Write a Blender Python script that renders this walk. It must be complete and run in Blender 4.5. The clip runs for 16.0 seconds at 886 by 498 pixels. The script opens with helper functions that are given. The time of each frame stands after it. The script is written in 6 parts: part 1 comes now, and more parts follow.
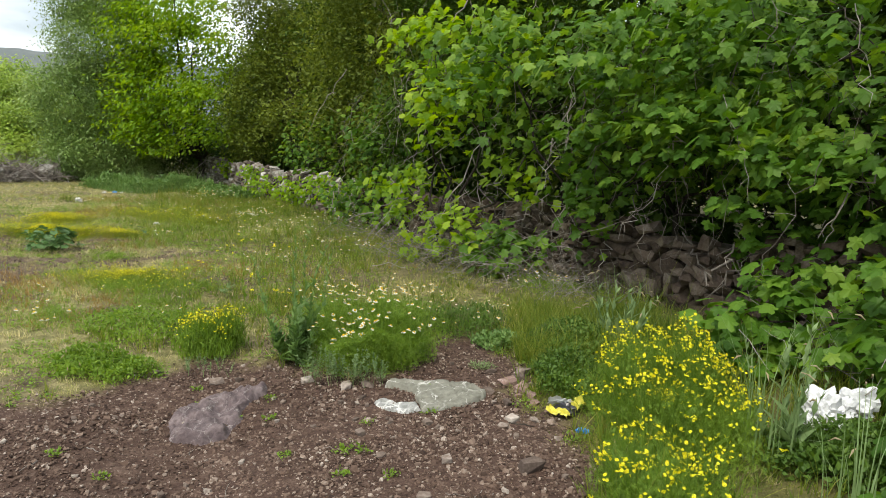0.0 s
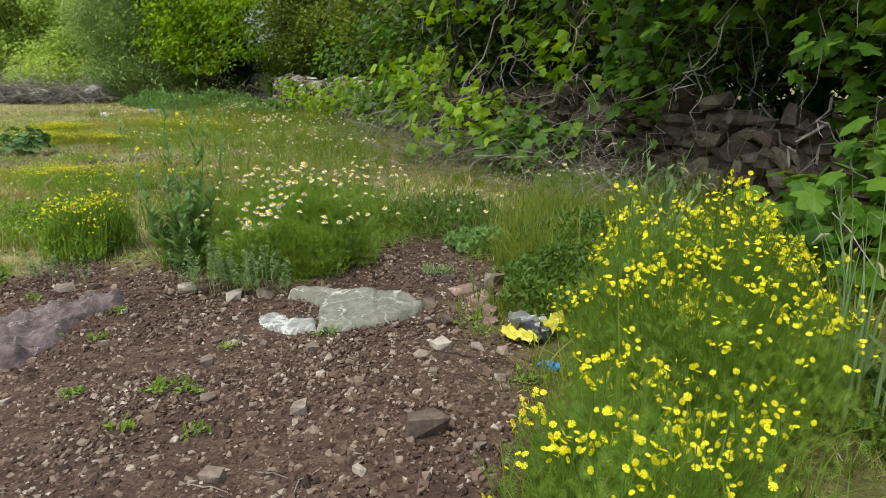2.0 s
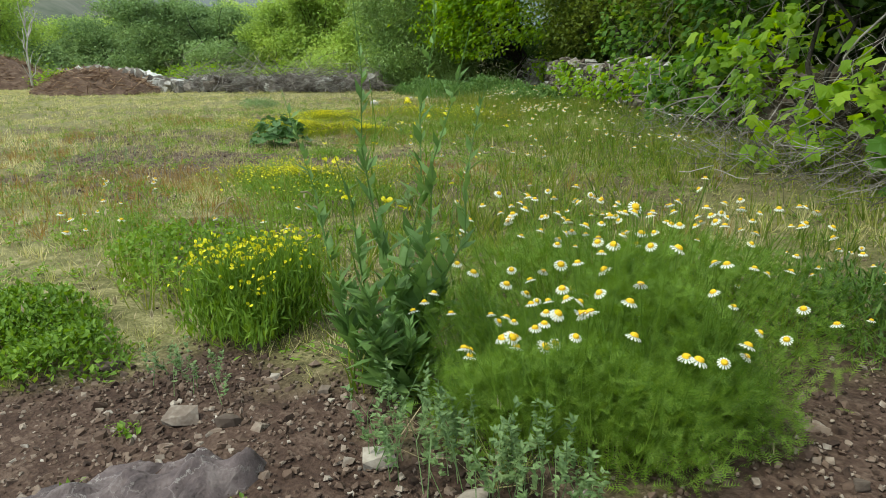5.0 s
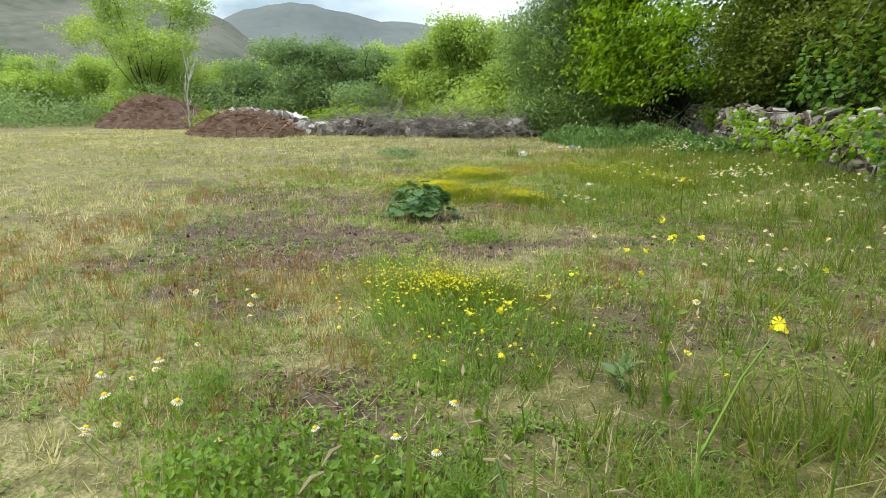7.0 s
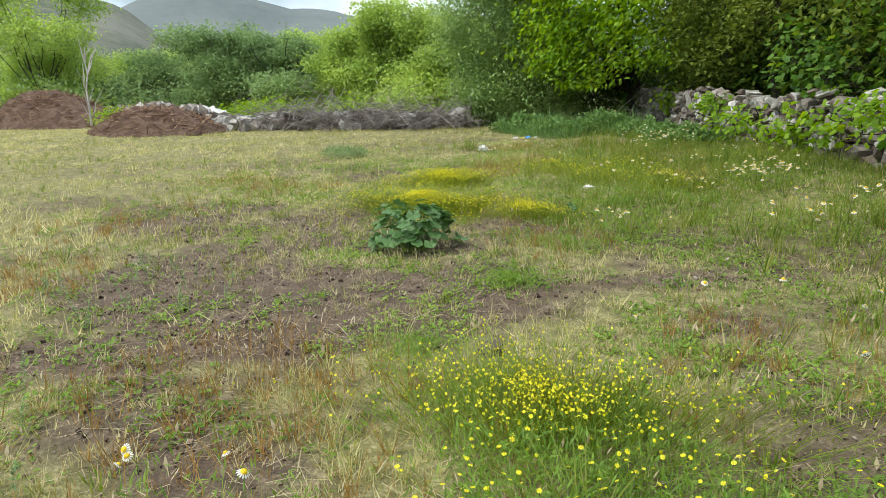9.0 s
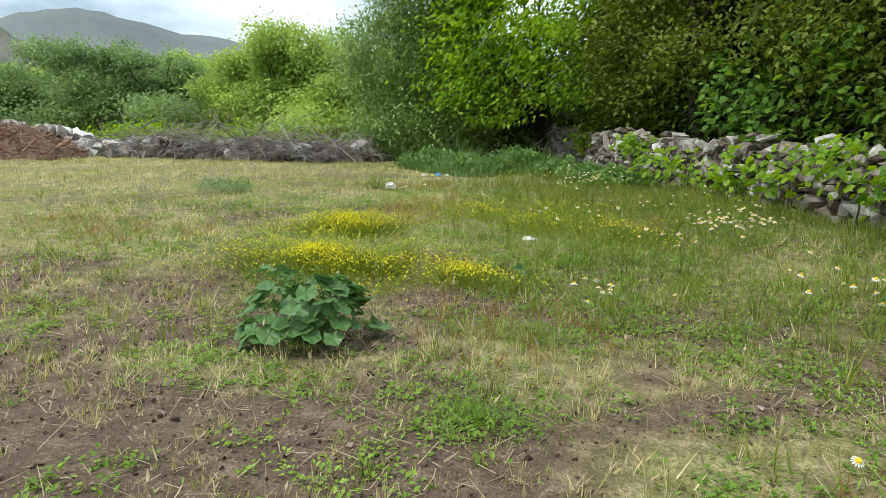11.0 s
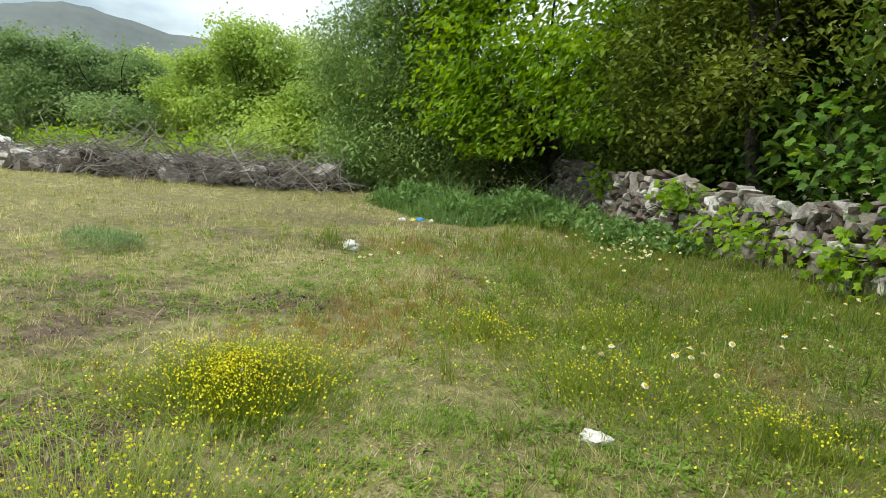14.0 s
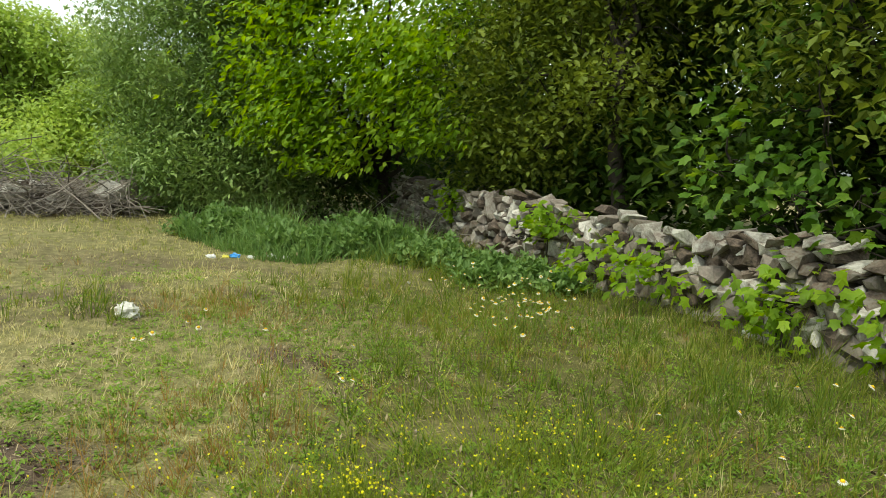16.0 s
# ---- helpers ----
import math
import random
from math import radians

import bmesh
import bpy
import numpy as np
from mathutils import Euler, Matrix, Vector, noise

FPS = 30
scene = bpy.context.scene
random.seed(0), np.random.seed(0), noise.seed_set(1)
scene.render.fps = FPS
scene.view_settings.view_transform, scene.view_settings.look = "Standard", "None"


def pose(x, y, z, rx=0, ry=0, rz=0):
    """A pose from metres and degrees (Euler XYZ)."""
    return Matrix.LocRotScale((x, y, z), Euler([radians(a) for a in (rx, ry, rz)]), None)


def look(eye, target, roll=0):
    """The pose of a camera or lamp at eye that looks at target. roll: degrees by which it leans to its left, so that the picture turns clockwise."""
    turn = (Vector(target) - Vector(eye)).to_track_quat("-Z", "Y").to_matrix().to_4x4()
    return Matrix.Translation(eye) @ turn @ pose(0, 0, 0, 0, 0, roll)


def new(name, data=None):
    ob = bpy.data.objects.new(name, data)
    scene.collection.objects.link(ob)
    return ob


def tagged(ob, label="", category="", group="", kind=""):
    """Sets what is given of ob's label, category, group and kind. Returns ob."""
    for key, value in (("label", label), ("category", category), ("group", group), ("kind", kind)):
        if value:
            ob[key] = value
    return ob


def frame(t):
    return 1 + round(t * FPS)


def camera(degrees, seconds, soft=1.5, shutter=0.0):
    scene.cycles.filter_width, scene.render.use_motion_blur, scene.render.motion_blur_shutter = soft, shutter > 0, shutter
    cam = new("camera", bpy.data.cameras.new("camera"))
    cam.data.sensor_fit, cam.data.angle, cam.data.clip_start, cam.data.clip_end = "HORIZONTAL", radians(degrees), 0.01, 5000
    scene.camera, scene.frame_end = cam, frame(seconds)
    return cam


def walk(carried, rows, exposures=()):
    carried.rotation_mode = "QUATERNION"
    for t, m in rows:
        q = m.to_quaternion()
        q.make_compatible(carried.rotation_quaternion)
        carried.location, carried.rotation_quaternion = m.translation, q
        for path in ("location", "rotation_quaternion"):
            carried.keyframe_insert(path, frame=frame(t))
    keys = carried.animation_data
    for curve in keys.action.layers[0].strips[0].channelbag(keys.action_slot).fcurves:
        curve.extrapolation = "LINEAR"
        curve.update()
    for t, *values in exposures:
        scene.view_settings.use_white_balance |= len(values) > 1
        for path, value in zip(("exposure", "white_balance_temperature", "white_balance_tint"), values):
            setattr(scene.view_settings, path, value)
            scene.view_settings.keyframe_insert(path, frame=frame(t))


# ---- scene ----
cam = camera(66.5, 16.0, 0.6, 0.06)
PATH = [
    (0, (0.127, 1.939, 1.836), (0.051, 3.914, 1.532), 2.4),
    (0.5, (0.441, 2.482, 1.712), (0.403, 4.459, 1.412), 0.6),
    (1, (0.681, 3.068, 1.517), (0.711, 5.053, 1.274), 3.5),
    (1.5, (0.803, 3.377, 1.282), (0.722, 5.332, 0.871), 1.9),
    (2, (0.908, 3.654, 1.149), (0.599, 5.564, 0.643), 0.6),
    (2.5, (0.867, 3.921, 1.07), (0.437, 5.802, 0.546), 1.8),
    (3, (0.7, 4.289, 1.022), (0.196, 6.135, 0.439), 1.9),
    (3.5, (0.583, 4.554, 1.03), (-0.04, 6.355, 0.425), 0.9),
    (4, (0.436, 4.937, 1.016), (-0.272, 6.718, 0.442), 1.1),
    (4.5, (0.26, 5.262, 1.046), (-0.637, 6.957, 0.477), 0.5),
    (5, (-0.091, 5.705, 1.009), (-1.092, 7.351, 0.471), -0.7),
    (5.2, (-0.254, 5.874, 0.981), (-1.283, 7.509, 0.464), -1.4),
    (6.25, (-1.0, 6.43, 1.11), (-2.19, 7.97, 0.64), -1.0),
    (7.3, (-1.569, 7.15, 1.214), (-2.924, 8.557, 0.786), -0.6),
    (7.5, (-1.723, 7.264, 1.218), (-3.089, 8.657, 0.78), -0.8),
    (8, (-2.103, 7.46, 1.251), (-3.449, 8.861, 0.772), -1.3),
    (8.5, (-2.548, 7.601, 1.255), (-3.733, 9.134, 0.761), -3.5),
    (8.7, (-2.714, 7.654, 1.263), (-3.879, 9.205, 0.777), -2.6),
    (10.8, (-3.998, 8.968, 1.123), (-4.912, 10.706, 0.745), 0.1),
    (11, (-4.065, 9.178, 1.136), (-4.95, 10.933, 0.764), 0.8),
    (11.5, (-4.151, 9.678, 1.199), (-5.035, 11.435, 0.836), 1.2),
    (12, (-4.413, 10.132, 1.203), (-5.329, 11.874, 0.851), 1.8),
    (12.5, (-4.675, 10.597, 1.295), (-5.57, 12.351, 0.951), 3.3),
    (13, (-4.966, 11.227, 1.264), (-5.857, 12.98, 0.905), 2.6),
    (13.5, (-5.268, 11.763, 1.324), (-6.151, 13.521, 0.962), 4.2),
    (14, (-5.642, 12.219, 1.399), (-6.479, 14.005, 1.068), 3.7),
    (14.5, (-5.866, 12.595, 1.418), (-6.663, 14.398, 1.081), 3.9),
    (15, (-6.066, 13.034, 1.454), (-6.798, 14.873, 1.167), 3.5),
    (15.5, (-6.308, 13.61, 1.418), (-6.819, 15.521, 1.126), 2.8),
    (16, (-6.568, 14.129, 1.431), (-6.923, 16.079, 1.166), 4.1),
]
walk(cam, [(t, look(eye, target, roll)) for t, eye, target, roll in PATH],
     [(0, 0.25, 6700, 7), (3.5, 0.15, 6400, -1), (5, 0.17, 6350, -4), (7.5, 0.38, 6300, 5), (11, 0.3, 6200, 5), (14, 0.26, 6500, 2), (16, 0.2, 7100, -3)])

# ---------------- world, sun ----------------
world = bpy.data.worlds.new("world")
scene.world = world
world.use_nodes = True
wn, wl = world.node_tree.nodes, world.node_tree.links
SUN_EL, SUN_AZ = 60.0, 212.0
sky = wn.new("ShaderNodeTexSky")
sky.sky_type, sky.sun_disc = "NISHITA", False
sky.sun_elevation, sky.sun_rotation = radians(SUN_EL), radians(SUN_AZ)
sky.dust_density = 3.0
tc = wn.new("ShaderNodeTexCoord")
mp = wn.new("ShaderNodeMapping")
mp.inputs["Scale"].default_value = (1.0, 1.0, 3.0)
cn = wn.new("ShaderNodeTexNoise")
cn.inputs["Scale"].default_value, cn.inputs["Detail"].default_value = 2.2, 6
cr = wn.new("ShaderNodeValToRGB")
cr.color_ramp.elements[0].position, cr.color_ramp.elements[1].position = 0.34, 0.58
cmix = wn.new("ShaderNodeMix")
cmix.data_type = "RGBA"
cmix.inputs[7].default_value = (8.6, 9.0, 9.6, 1)
wl.new(tc.outputs["Generated"], mp.inputs["Vector"])
wl.new(mp.outputs["Vector"], cn.inputs["Vector"])
wl.new(cn.outputs["Fac"], cr.inputs["Fac"])
wl.new(cr.outputs["Color"], cmix.inputs[0])
wl.new(sky.outputs["Color"], cmix.inputs[6])
wl.new(cmix.outputs[2], wn["Background"].inputs["Color"])
wn["Background"].inputs["Strength"].default_value = 0.15
sun = new("sun", bpy.data.lights.new("sun", "SUN"))
sun.data.energy, sun.data.angle, sun.data.color = 2.4, radians(12), (1.0, 0.94, 0.82)
sun.matrix_world = Euler((radians(90 - SUN_EL), 0, radians(180 - SUN_AZ))).to_matrix().to_4x4()

# ---------------- helpers ----------------
rng = np.random.default_rng(7)


def tri_mesh(name, verts, tris):
    me = bpy.data.meshes.new(name)
    verts = np.ascontiguousarray(verts, np.float32).reshape(-1, 3)
    tris = np.ascontiguousarray(tris, np.int32).reshape(-1, 3)
    me.vertices.add(len(verts))
    me.vertices.foreach_set("co", verts.ravel())
    me.loops.add(tris.size)
    me.loops.foreach_set("vertex_index", tris.ravel())
    me.polygons.add(len(tris))
    me.polygons.foreach_set("loop_start", np.arange(0, tris.size, 3, dtype=np.int32))
    me.polygons.foreach_set("use_smooth", np.zeros(len(tris), bool))
    me.update(calc_edges=True)
    return me


def stamp(tv, tf, pos, rot, size):
    """Copies of a small template (tv, tf), turned by rot (n,3,3), scaled and moved to pos."""
    tv, tf = np.asarray(tv, float), np.asarray(tf, int)
    n = len(pos)
    size = np.broadcast_to(np.asarray(size, float).reshape(-1, 1, 1) if np.ndim(size) else np.full((1, 1, 1), size), (n, 1, 1))
    v = np.einsum("nij,kj->nki", rot, tv) * size + np.asarray(pos)[:, None, :]
    f = tf[None] + (np.arange(n) * len(tv))[:, None, None]
    return v.reshape(-1, 3), f.reshape(-1, 3)


def joined(pieces):
    vs, fs, k = [], [], 0
    for v, f in pieces:
        vs.append(v)
        fs.append(f + k)
        k += len(v)
    return np.concatenate(vs), np.concatenate(fs)


def turns(yaw, pitch, roll):
    """Rotation matrices Rz(yaw) Rx(pitch) Ry(roll), angles in radians."""
    yaw, pitch, roll = np.broadcast_arrays(yaw, pitch, roll)
    cz, sz, cx, sx, cy, sy = np.cos(yaw), np.sin(yaw), np.cos(pitch), np.sin(pitch), np.cos(roll), np.sin(roll)
    o, z = np.ones_like(cz), np.zeros_like(cz)
    rz = np.stack([np.stack([cz, -sz, z], -1), np.stack([sz, cz, z], -1), np.stack([z, z, o], -1)], -2)
    rx = np.stack([np.stack([o, z, z], -1), np.stack([z, cx, -sx], -1), np.stack([z, sx, cx], -1)], -2)
    ry = np.stack([np.stack([cy, z, sy], -1), np.stack([z, o, z], -1), np.stack([-sy, z, cy], -1)], -2)
    return rz @ rx @ ry


def part(name, me, material, parent=None, label="", smooth=False):
    if isinstance(me, bmesh.types.BMesh):
        bm, me = me, bpy.data.meshes.new(name)
        bm.to_mesh(me)
        bm.free()
    if not me.materials:
        me.materials.append(material)
    if smooth:
        me.polygons.foreach_set("use_smooth", [True] * len(me.polygons))
    ob = new(name, me)
    if parent:
        ob.parent = parent
    if label:
        ob["label"] = label
    return ob


def thing(name, at, label, category, group="", kind=""):
    ob = new(name)
    ob.location = at
    ob.empty_display_size = 0.1
    return tagged(ob, label, category, group, kind)


def tube(points, radii, sides=6):
    """A tapered tube along points, as (verts, tris)."""
    points = [Vector(p) for p in points]
    vs, fs = [], []
    for i, p in enumerate(points):
        d = (points[min(i + 1, len(points) - 1)] - points[max(i - 1, 0)]).normalized()
        a = d.orthogonal().normalized()
        b = d.cross(a)
        for j in range(sides):
            w = 2 * math.pi * j / sides
            vs.append(p + (a * math.cos(w) + b * math.sin(w)) * radii[i])
    for i in range(len(points) - 1):
        for j in range(sides):
            q = [i * sides + j, i * sides + (j + 1) % sides, (i + 1) * sides + (j + 1) % sides, (i + 1) * sides + j]
            fs += [(q[0], q[1], q[2]), (q[0], q[2], q[3])]
    k = (len(points) - 1) * sides
    for j in range(1, sides - 1):
        fs.append((k, k + j, k + j + 1))
    return np.array([v[:] for v in vs]), np.array(fs)


def wobble(a, b, n, amount, r=random):
    a, b = Vector(a), Vector(b)
    out = []
    for i in range(n + 1):
        f = i / n
        off = Vector((r.uniform(-1, 1), r.uniform(-1, 1), r.uniform(-0.6, 0.6))) * amount * math.sin(math.pi * f)
        out.append(a.lerp(b, f) + off)
    return out


# height of the ground
def ground_z(x, y):
    x, y = np.asarray(x, float), np.asarray(y, float)
    z = -0.15 * np.exp(-(((x + 1.5) / 1.3) ** 2 + ((y - 5.9) / 1.3) ** 2))
    z = z + 0.05 * np.exp(-(((x - 0.7) / 0.8) ** 2 + ((y - 7.3) / 0.7) ** 2))
    z = z + 0.02 * np.sin(1.7 * x + 0.4) * np.sin(1.3 * y + 1.0) + 0.012 * np.sin(4.1 * x + 2.0 * y)
    back = np.clip((wall_side(x, y) - 0.4) / 1.5, 0, 1)
    return z + 0.35 * back


def gz(x, y):
    return float(ground_z(x, y))


# dry stone wall: a straight line from far to near
WALL_A, WALL_B = Vector((-10.6, 29.2)), Vector((7.5, 3.76))
WALL_U = (WALL_B - WALL_A).normalized()
WALL_N = Vector((-WALL_U.y, WALL_U.x))  # away from the field
if WALL_N.x < 0:
    WALL_N = -WALL_N
WALL_LEN = (WALL_B - WALL_A).length


def wall_side(x, y):
    """Metres behind the wall's line (minus: on the field's side)."""
    return (x - WALL_A.x) * WALL_N.x + (y - WALL_A.y) * WALL_N.y


def on_wall(s, off=0.0, z=0.0):
    p = WALL_A + WALL_U * s + WALL_N * off
    return Vector((p.x, p.y, z))


# ---------------- materials ----------------
def nodes_of(name):
    m = bpy.data.materials.new(name)
    m.use_nodes = True
    return m, m.node_tree.nodes, m.node_tree.links, m.node_tree.nodes["Principled BSDF"]


def ramp_node(n, stops):
    r = n.new("ShaderNodeValToRGB")
    e = r.color_ramp.elements
    while len(e) < len(stops):
        e.new(0.5)
    for el, (p, c) in zip(e, stops):
        el.position, el.color = p, (*c, 1)
    return r


def leaf_material(name, stops, translucent=0.35, rough=0.5, patch=0.5, patch_scale=0.8, gloss=0.4, hue=0.485):
    """Leaves or blades: colour by piece, with slow variation over the place, and light passing through."""
    m, n, l, b = nodes_of(name)
    geo = n.new("ShaderNodeNewGeometry")
    tcn = n.new("ShaderNodeTexCoord")
    nz = n.new("ShaderNodeTexNoise")
    nz.inputs["Scale"].default_value, nz.inputs["Detail"].default_value = patch_scale, 3
    l.new(tcn.outputs["Object"], nz.inputs["Vector"])
    mr = n.new("ShaderNodeMapRange")
    mr.inputs[1].default_value, mr.inputs[2].default_value = 0.3, 0.7
    l.new(nz.outputs["Fac"], mr.inputs[0])
    mx = n.new("ShaderNodeMix")
    mx.inputs[0].default_value = patch
    l.new(geo.outputs["Random Per Island"], mx.inputs[2])
    l.new(mr.outputs[0], mx.inputs[3])
    r = ramp_node(n, stops)
    l.new(mx.outputs[0], r.inputs["Fac"])
    l.new(r.outputs["Color"], b.inputs["Base Color"])
    b.inputs["Roughness"].default_value = rough
    b.inputs["Specular IOR Level"].default_value = gloss
    tr = n.new("ShaderNodeBsdfTranslucent")
    hs = n.new("ShaderNodeHueSaturation")
    hs.inputs["Hue"].default_value, hs.inputs["Saturation"].default_value, hs.inputs["Value"].default_value = hue, 1.1, 1.5
    l.new(r.outputs["Color"], hs.inputs["Color"])
    l.new(hs.outputs["Color"], tr.inputs["Color"])
    ms = n.new("ShaderNodeMixShader")
    ms.inputs[0].default_value = translucent
    l.new(b.outputs["BSDF"], ms.inputs[1])
    l.new(tr.outputs["BSDF"], ms.inputs[2])
    l.new(ms.outputs["Shader"], n["Material Output"].inputs["Surface"])
    return m


def grain_material(name, stops, scale=6.0, rough=0.9, bump=0.4, island=0.0, fine=40.0, obj_random=0.0):
    """Stone, soil, bark: two scales of noise through a ramp, with bump."""
    m, n, l, b = nodes_of(name)
    tcn = n.new("ShaderNodeTexCoord")
    n1, n2 = n.new("ShaderNodeTexNoise"), n.new("ShaderNodeTexNoise")
    n1.inputs["Scale"].default_value, n1.inputs["Detail"].default_value = scale, 5
    n2.inputs["Scale"].default_value, n2.inputs["Detail"].default_value = fine, 4
    src = n.new("ShaderNodeNewGeometry")
    l.new(src.outputs["Position"], n1.inputs["Vector"])
    l.new(src.outputs["Position"], n2.inputs["Vector"])
    mx = n.new("ShaderNodeMix")
    mx.inputs[0].default_value = 0.4
    l.new(n1.outputs["Fac"], mx.inputs[2])
    l.new(n2.outputs["Fac"], mx.inputs[3])
    fac = mx.outputs[0]
    for amount, socket in ((island, src.outputs["Random Per Island"]), (obj_random, None)):
        if amount:
            if socket is None:
                socket = n.new("ShaderNodeObjectInfo").outputs["Random"]
            mm = n.new("ShaderNodeMath")
            mm.operation = "MULTIPLY_ADD"
            l.new(socket, mm.inputs[0])
            mm.inputs[1].default_value = amount
            sub = n.new("ShaderNodeMath")
            sub.operation = "SUBTRACT"
            l.new(fac, sub.inputs[0])
            sub.inputs[1].default_value = amount / 2
            l.new(sub.outputs[0], mm.inputs[2])
            fac = mm.outputs[0]
    r = ramp_node(n, stops)
    l.new(fac, r.inputs["Fac"])
    l.new(r.outputs["Color"], b.inputs["Base Color"])
    b.inputs["Roughness"].default_value = rough
    b.inputs["Specular IOR Level"].default_value = 0.25
    bp = n.new("ShaderNodeBump")
    bp.inputs["Strength"].default_value, bp.inputs["Distance"].default_value = bump, 0.02
    l.new(mx.outputs[0], bp.inputs["Height"])
    l.new(bp.outputs["Normal"], b.inputs["Normal"])
    return m


M_LEAF_LIME = leaf_material("leaf_lime", [(0.0, (0.08, 0.155, 0.014)), (0.5, (0.21, 0.355, 0.03)), (1.0, (0.40, 0.53, 0.055))], 0.5, gloss=0.2)
M_LEAF_VINE = leaf_material("leaf_vine", [(0.0, (0.03, 0.08, 0.011)), (0.5, (0.09, 0.195, 0.021)), (1.0, (0.24, 0.36, 0.045))], 0.4, 0.5, gloss=0.25)
M_LEAF_GREY = leaf_material("leaf_grey_green", [(0.0, (0.085, 0.145, 0.045)), (0.5, (0.185, 0.29, 0.08)), (1.0, (0.34, 0.44, 0.15))], 0.3)
M_LEAF_DARK = leaf_material("leaf_dark", [(0.0, (0.018, 0.045, 0.008)), (0.6, (0.052, 0.10, 0.015)), (1.0, (0.12, 0.185, 0.026))], 0.35, gloss=0.15)
M_LEAF_OLIVE = leaf_material("leaf_olive", [(0.0, (0.06, 0.09, 0.016)), (0.6, (0.145, 0.195, 0.032)), (1.0, (0.26, 0.32, 0.055))], 0.35, gloss=0.15)
# leaves of the far trees: distance haze mixed in as paler, bluer greens
M_LEAF_FAR_HAZED = leaf_material("leaf_far_hazed", [(0.0, (0.16, 0.24, 0.065)), (0.5, (0.32, 0.44, 0.10)), (1.0, (0.50, 0.61, 0.16))], 0.4, gloss=0.15, patch=0.6, patch_scale=0.4)
M_LEAF_FARDARK_HAZED = leaf_material("leaf_far_dark_hazed", [(0.0, (0.10, 0.16, 0.065)), (0.5, (0.20, 0.295, 0.115)), (1.0, (0.33, 0.44, 0.18))], 0.35, gloss=0.15, patch=0.6, patch_scale=0.4)
M_GRASS_DRY = leaf_material("grass_dry", [(0.0, (0.13, 0.18, 0.045)), (0.3, (0.29, 0.31, 0.10)), (0.55, (0.52, 0.485, 0.22)), (0.8, (0.70, 0.63, 0.37)), (1.0, (0.78, 0.72, 0.50))], 0.45, 0.7, 0.45, 0.7, 0.2)
M_GRASS_GREEN = leaf_material("grass_green", [(0.0, (0.05, 0.10, 0.016)), (0.4, (0.12, 0.19, 0.025)), (0.75, (0.25, 0.285, 0.05)), (1.0, (0.42, 0.375, 0.14))], 0.45, 0.6, 0.4, 0.9, 0.25)
M_HERB = leaf_material("herb_green", [(0.0, (0.075, 0.145, 0.018)), (0.5, (0.155, 0.265, 0.027)), (1.0, (0.28, 0.40, 0.055))], 0.35, 0.6)
M_HERB_GREY = leaf_material("herb_grey_green", [(0.0, (0.10, 0.17, 0.06)), (0.5, (0.19, 0.28, 0.11)), (1.0, (0.31, 0.40, 0.18))], 0.3, 0.6)
M_PATCH = leaf_material("herb_yellow_green", [(0.0, (0.12, 0.18, 0.022)), (0.5, (0.24, 0.31, 0.035)), (1.0, (0.42, 0.46, 0.07))], 0.45, 0.6)
M_HERB_DARK = leaf_material("herb_dark_green", [(0.0, (0.035, 0.08, 0.012)), (0.5, (0.08, 0.155, 0.02)), (1.0, (0.16, 0.25, 0.04))], 0.3, 0.6)
M_WEED = leaf_material("weed_dull_green", [(0.0, (0.07, 0.14, 0.035)), (0.5, (0.14, 0.245, 0.065)), (1.0, (0.25, 0.36, 0.12))], 0.35, 0.6)
M_MALLOW = leaf_material("mallow_leaf", [(0.0, (0.045, 0.10, 0.028)), (0.5, (0.09, 0.18, 0.05)), (1.0, (0.17, 0.28, 0.10))], 0.25, 0.45)
M_STRAW = leaf_material("straw", [(0.0, (0.20, 0.155, 0.09)), (0.5, (0.36, 0.295, 0.175)), (1.0, (0.54, 0.46, 0.30))], 0.2, 0.7)
M_YELLOW = leaf_material("petal_yellow", [(0.0, (0.70, 0.58, 0.012)), (0.5, (0.84, 0.76, 0.016)), (1.0, (0.88, 0.85, 0.05))], 0.3, 0.6, hue=0.51)
M_WHITE = leaf_material("petal_white", [(0.0, (0.7, 0.7, 0.62)), (1.0, (0.85, 0.85, 0.8))], 0.3, 0.6)
M_DISC = leaf_material("flower_disc", [(0.0, (0.70, 0.42, 0.01)), (1.0, (0.82, 0.55, 0.02))], 0.05, 0.8)
M_GRASS_RUST = leaf_material("grass_rust", [(0.0, (0.16, 0.12, 0.03)), (0.5, (0.30, 0.19, 0.055)), (1.0, (0.46, 0.30, 0.11))], 0.3, 0.7, 0.3, 0.9, 0.2)
M_BARK = grain_material("bark", [(0.25, (0.014, 0.012, 0.009)), (0.75, (0.07, 0.06, 0.048))], 9, 0.95, 0.8)
M_TWIG = grain_material("twig_grey", [(0.2, (0.09, 0.078, 0.068)), (0.5, (0.21, 0.185, 0.165)), (0.85, (0.40, 0.36, 0.33))], 5, 0.9, 0.4, island=0.6)
M_STONE = grain_material("wall_stone", [(0.15, (0.055, 0.045, 0.038)), (0.32, (0.14, 0.108, 0.088)), (0.45, (0.19, 0.175, 0.15)), (0.56, (0.24, 0.20, 0.18)), (0.68, (0.33, 0.315, 0.285)), (0.85, (0.56, 0.545, 0.51))], 11, 0.9, 1.0, obj_random=0.6, fine=45)
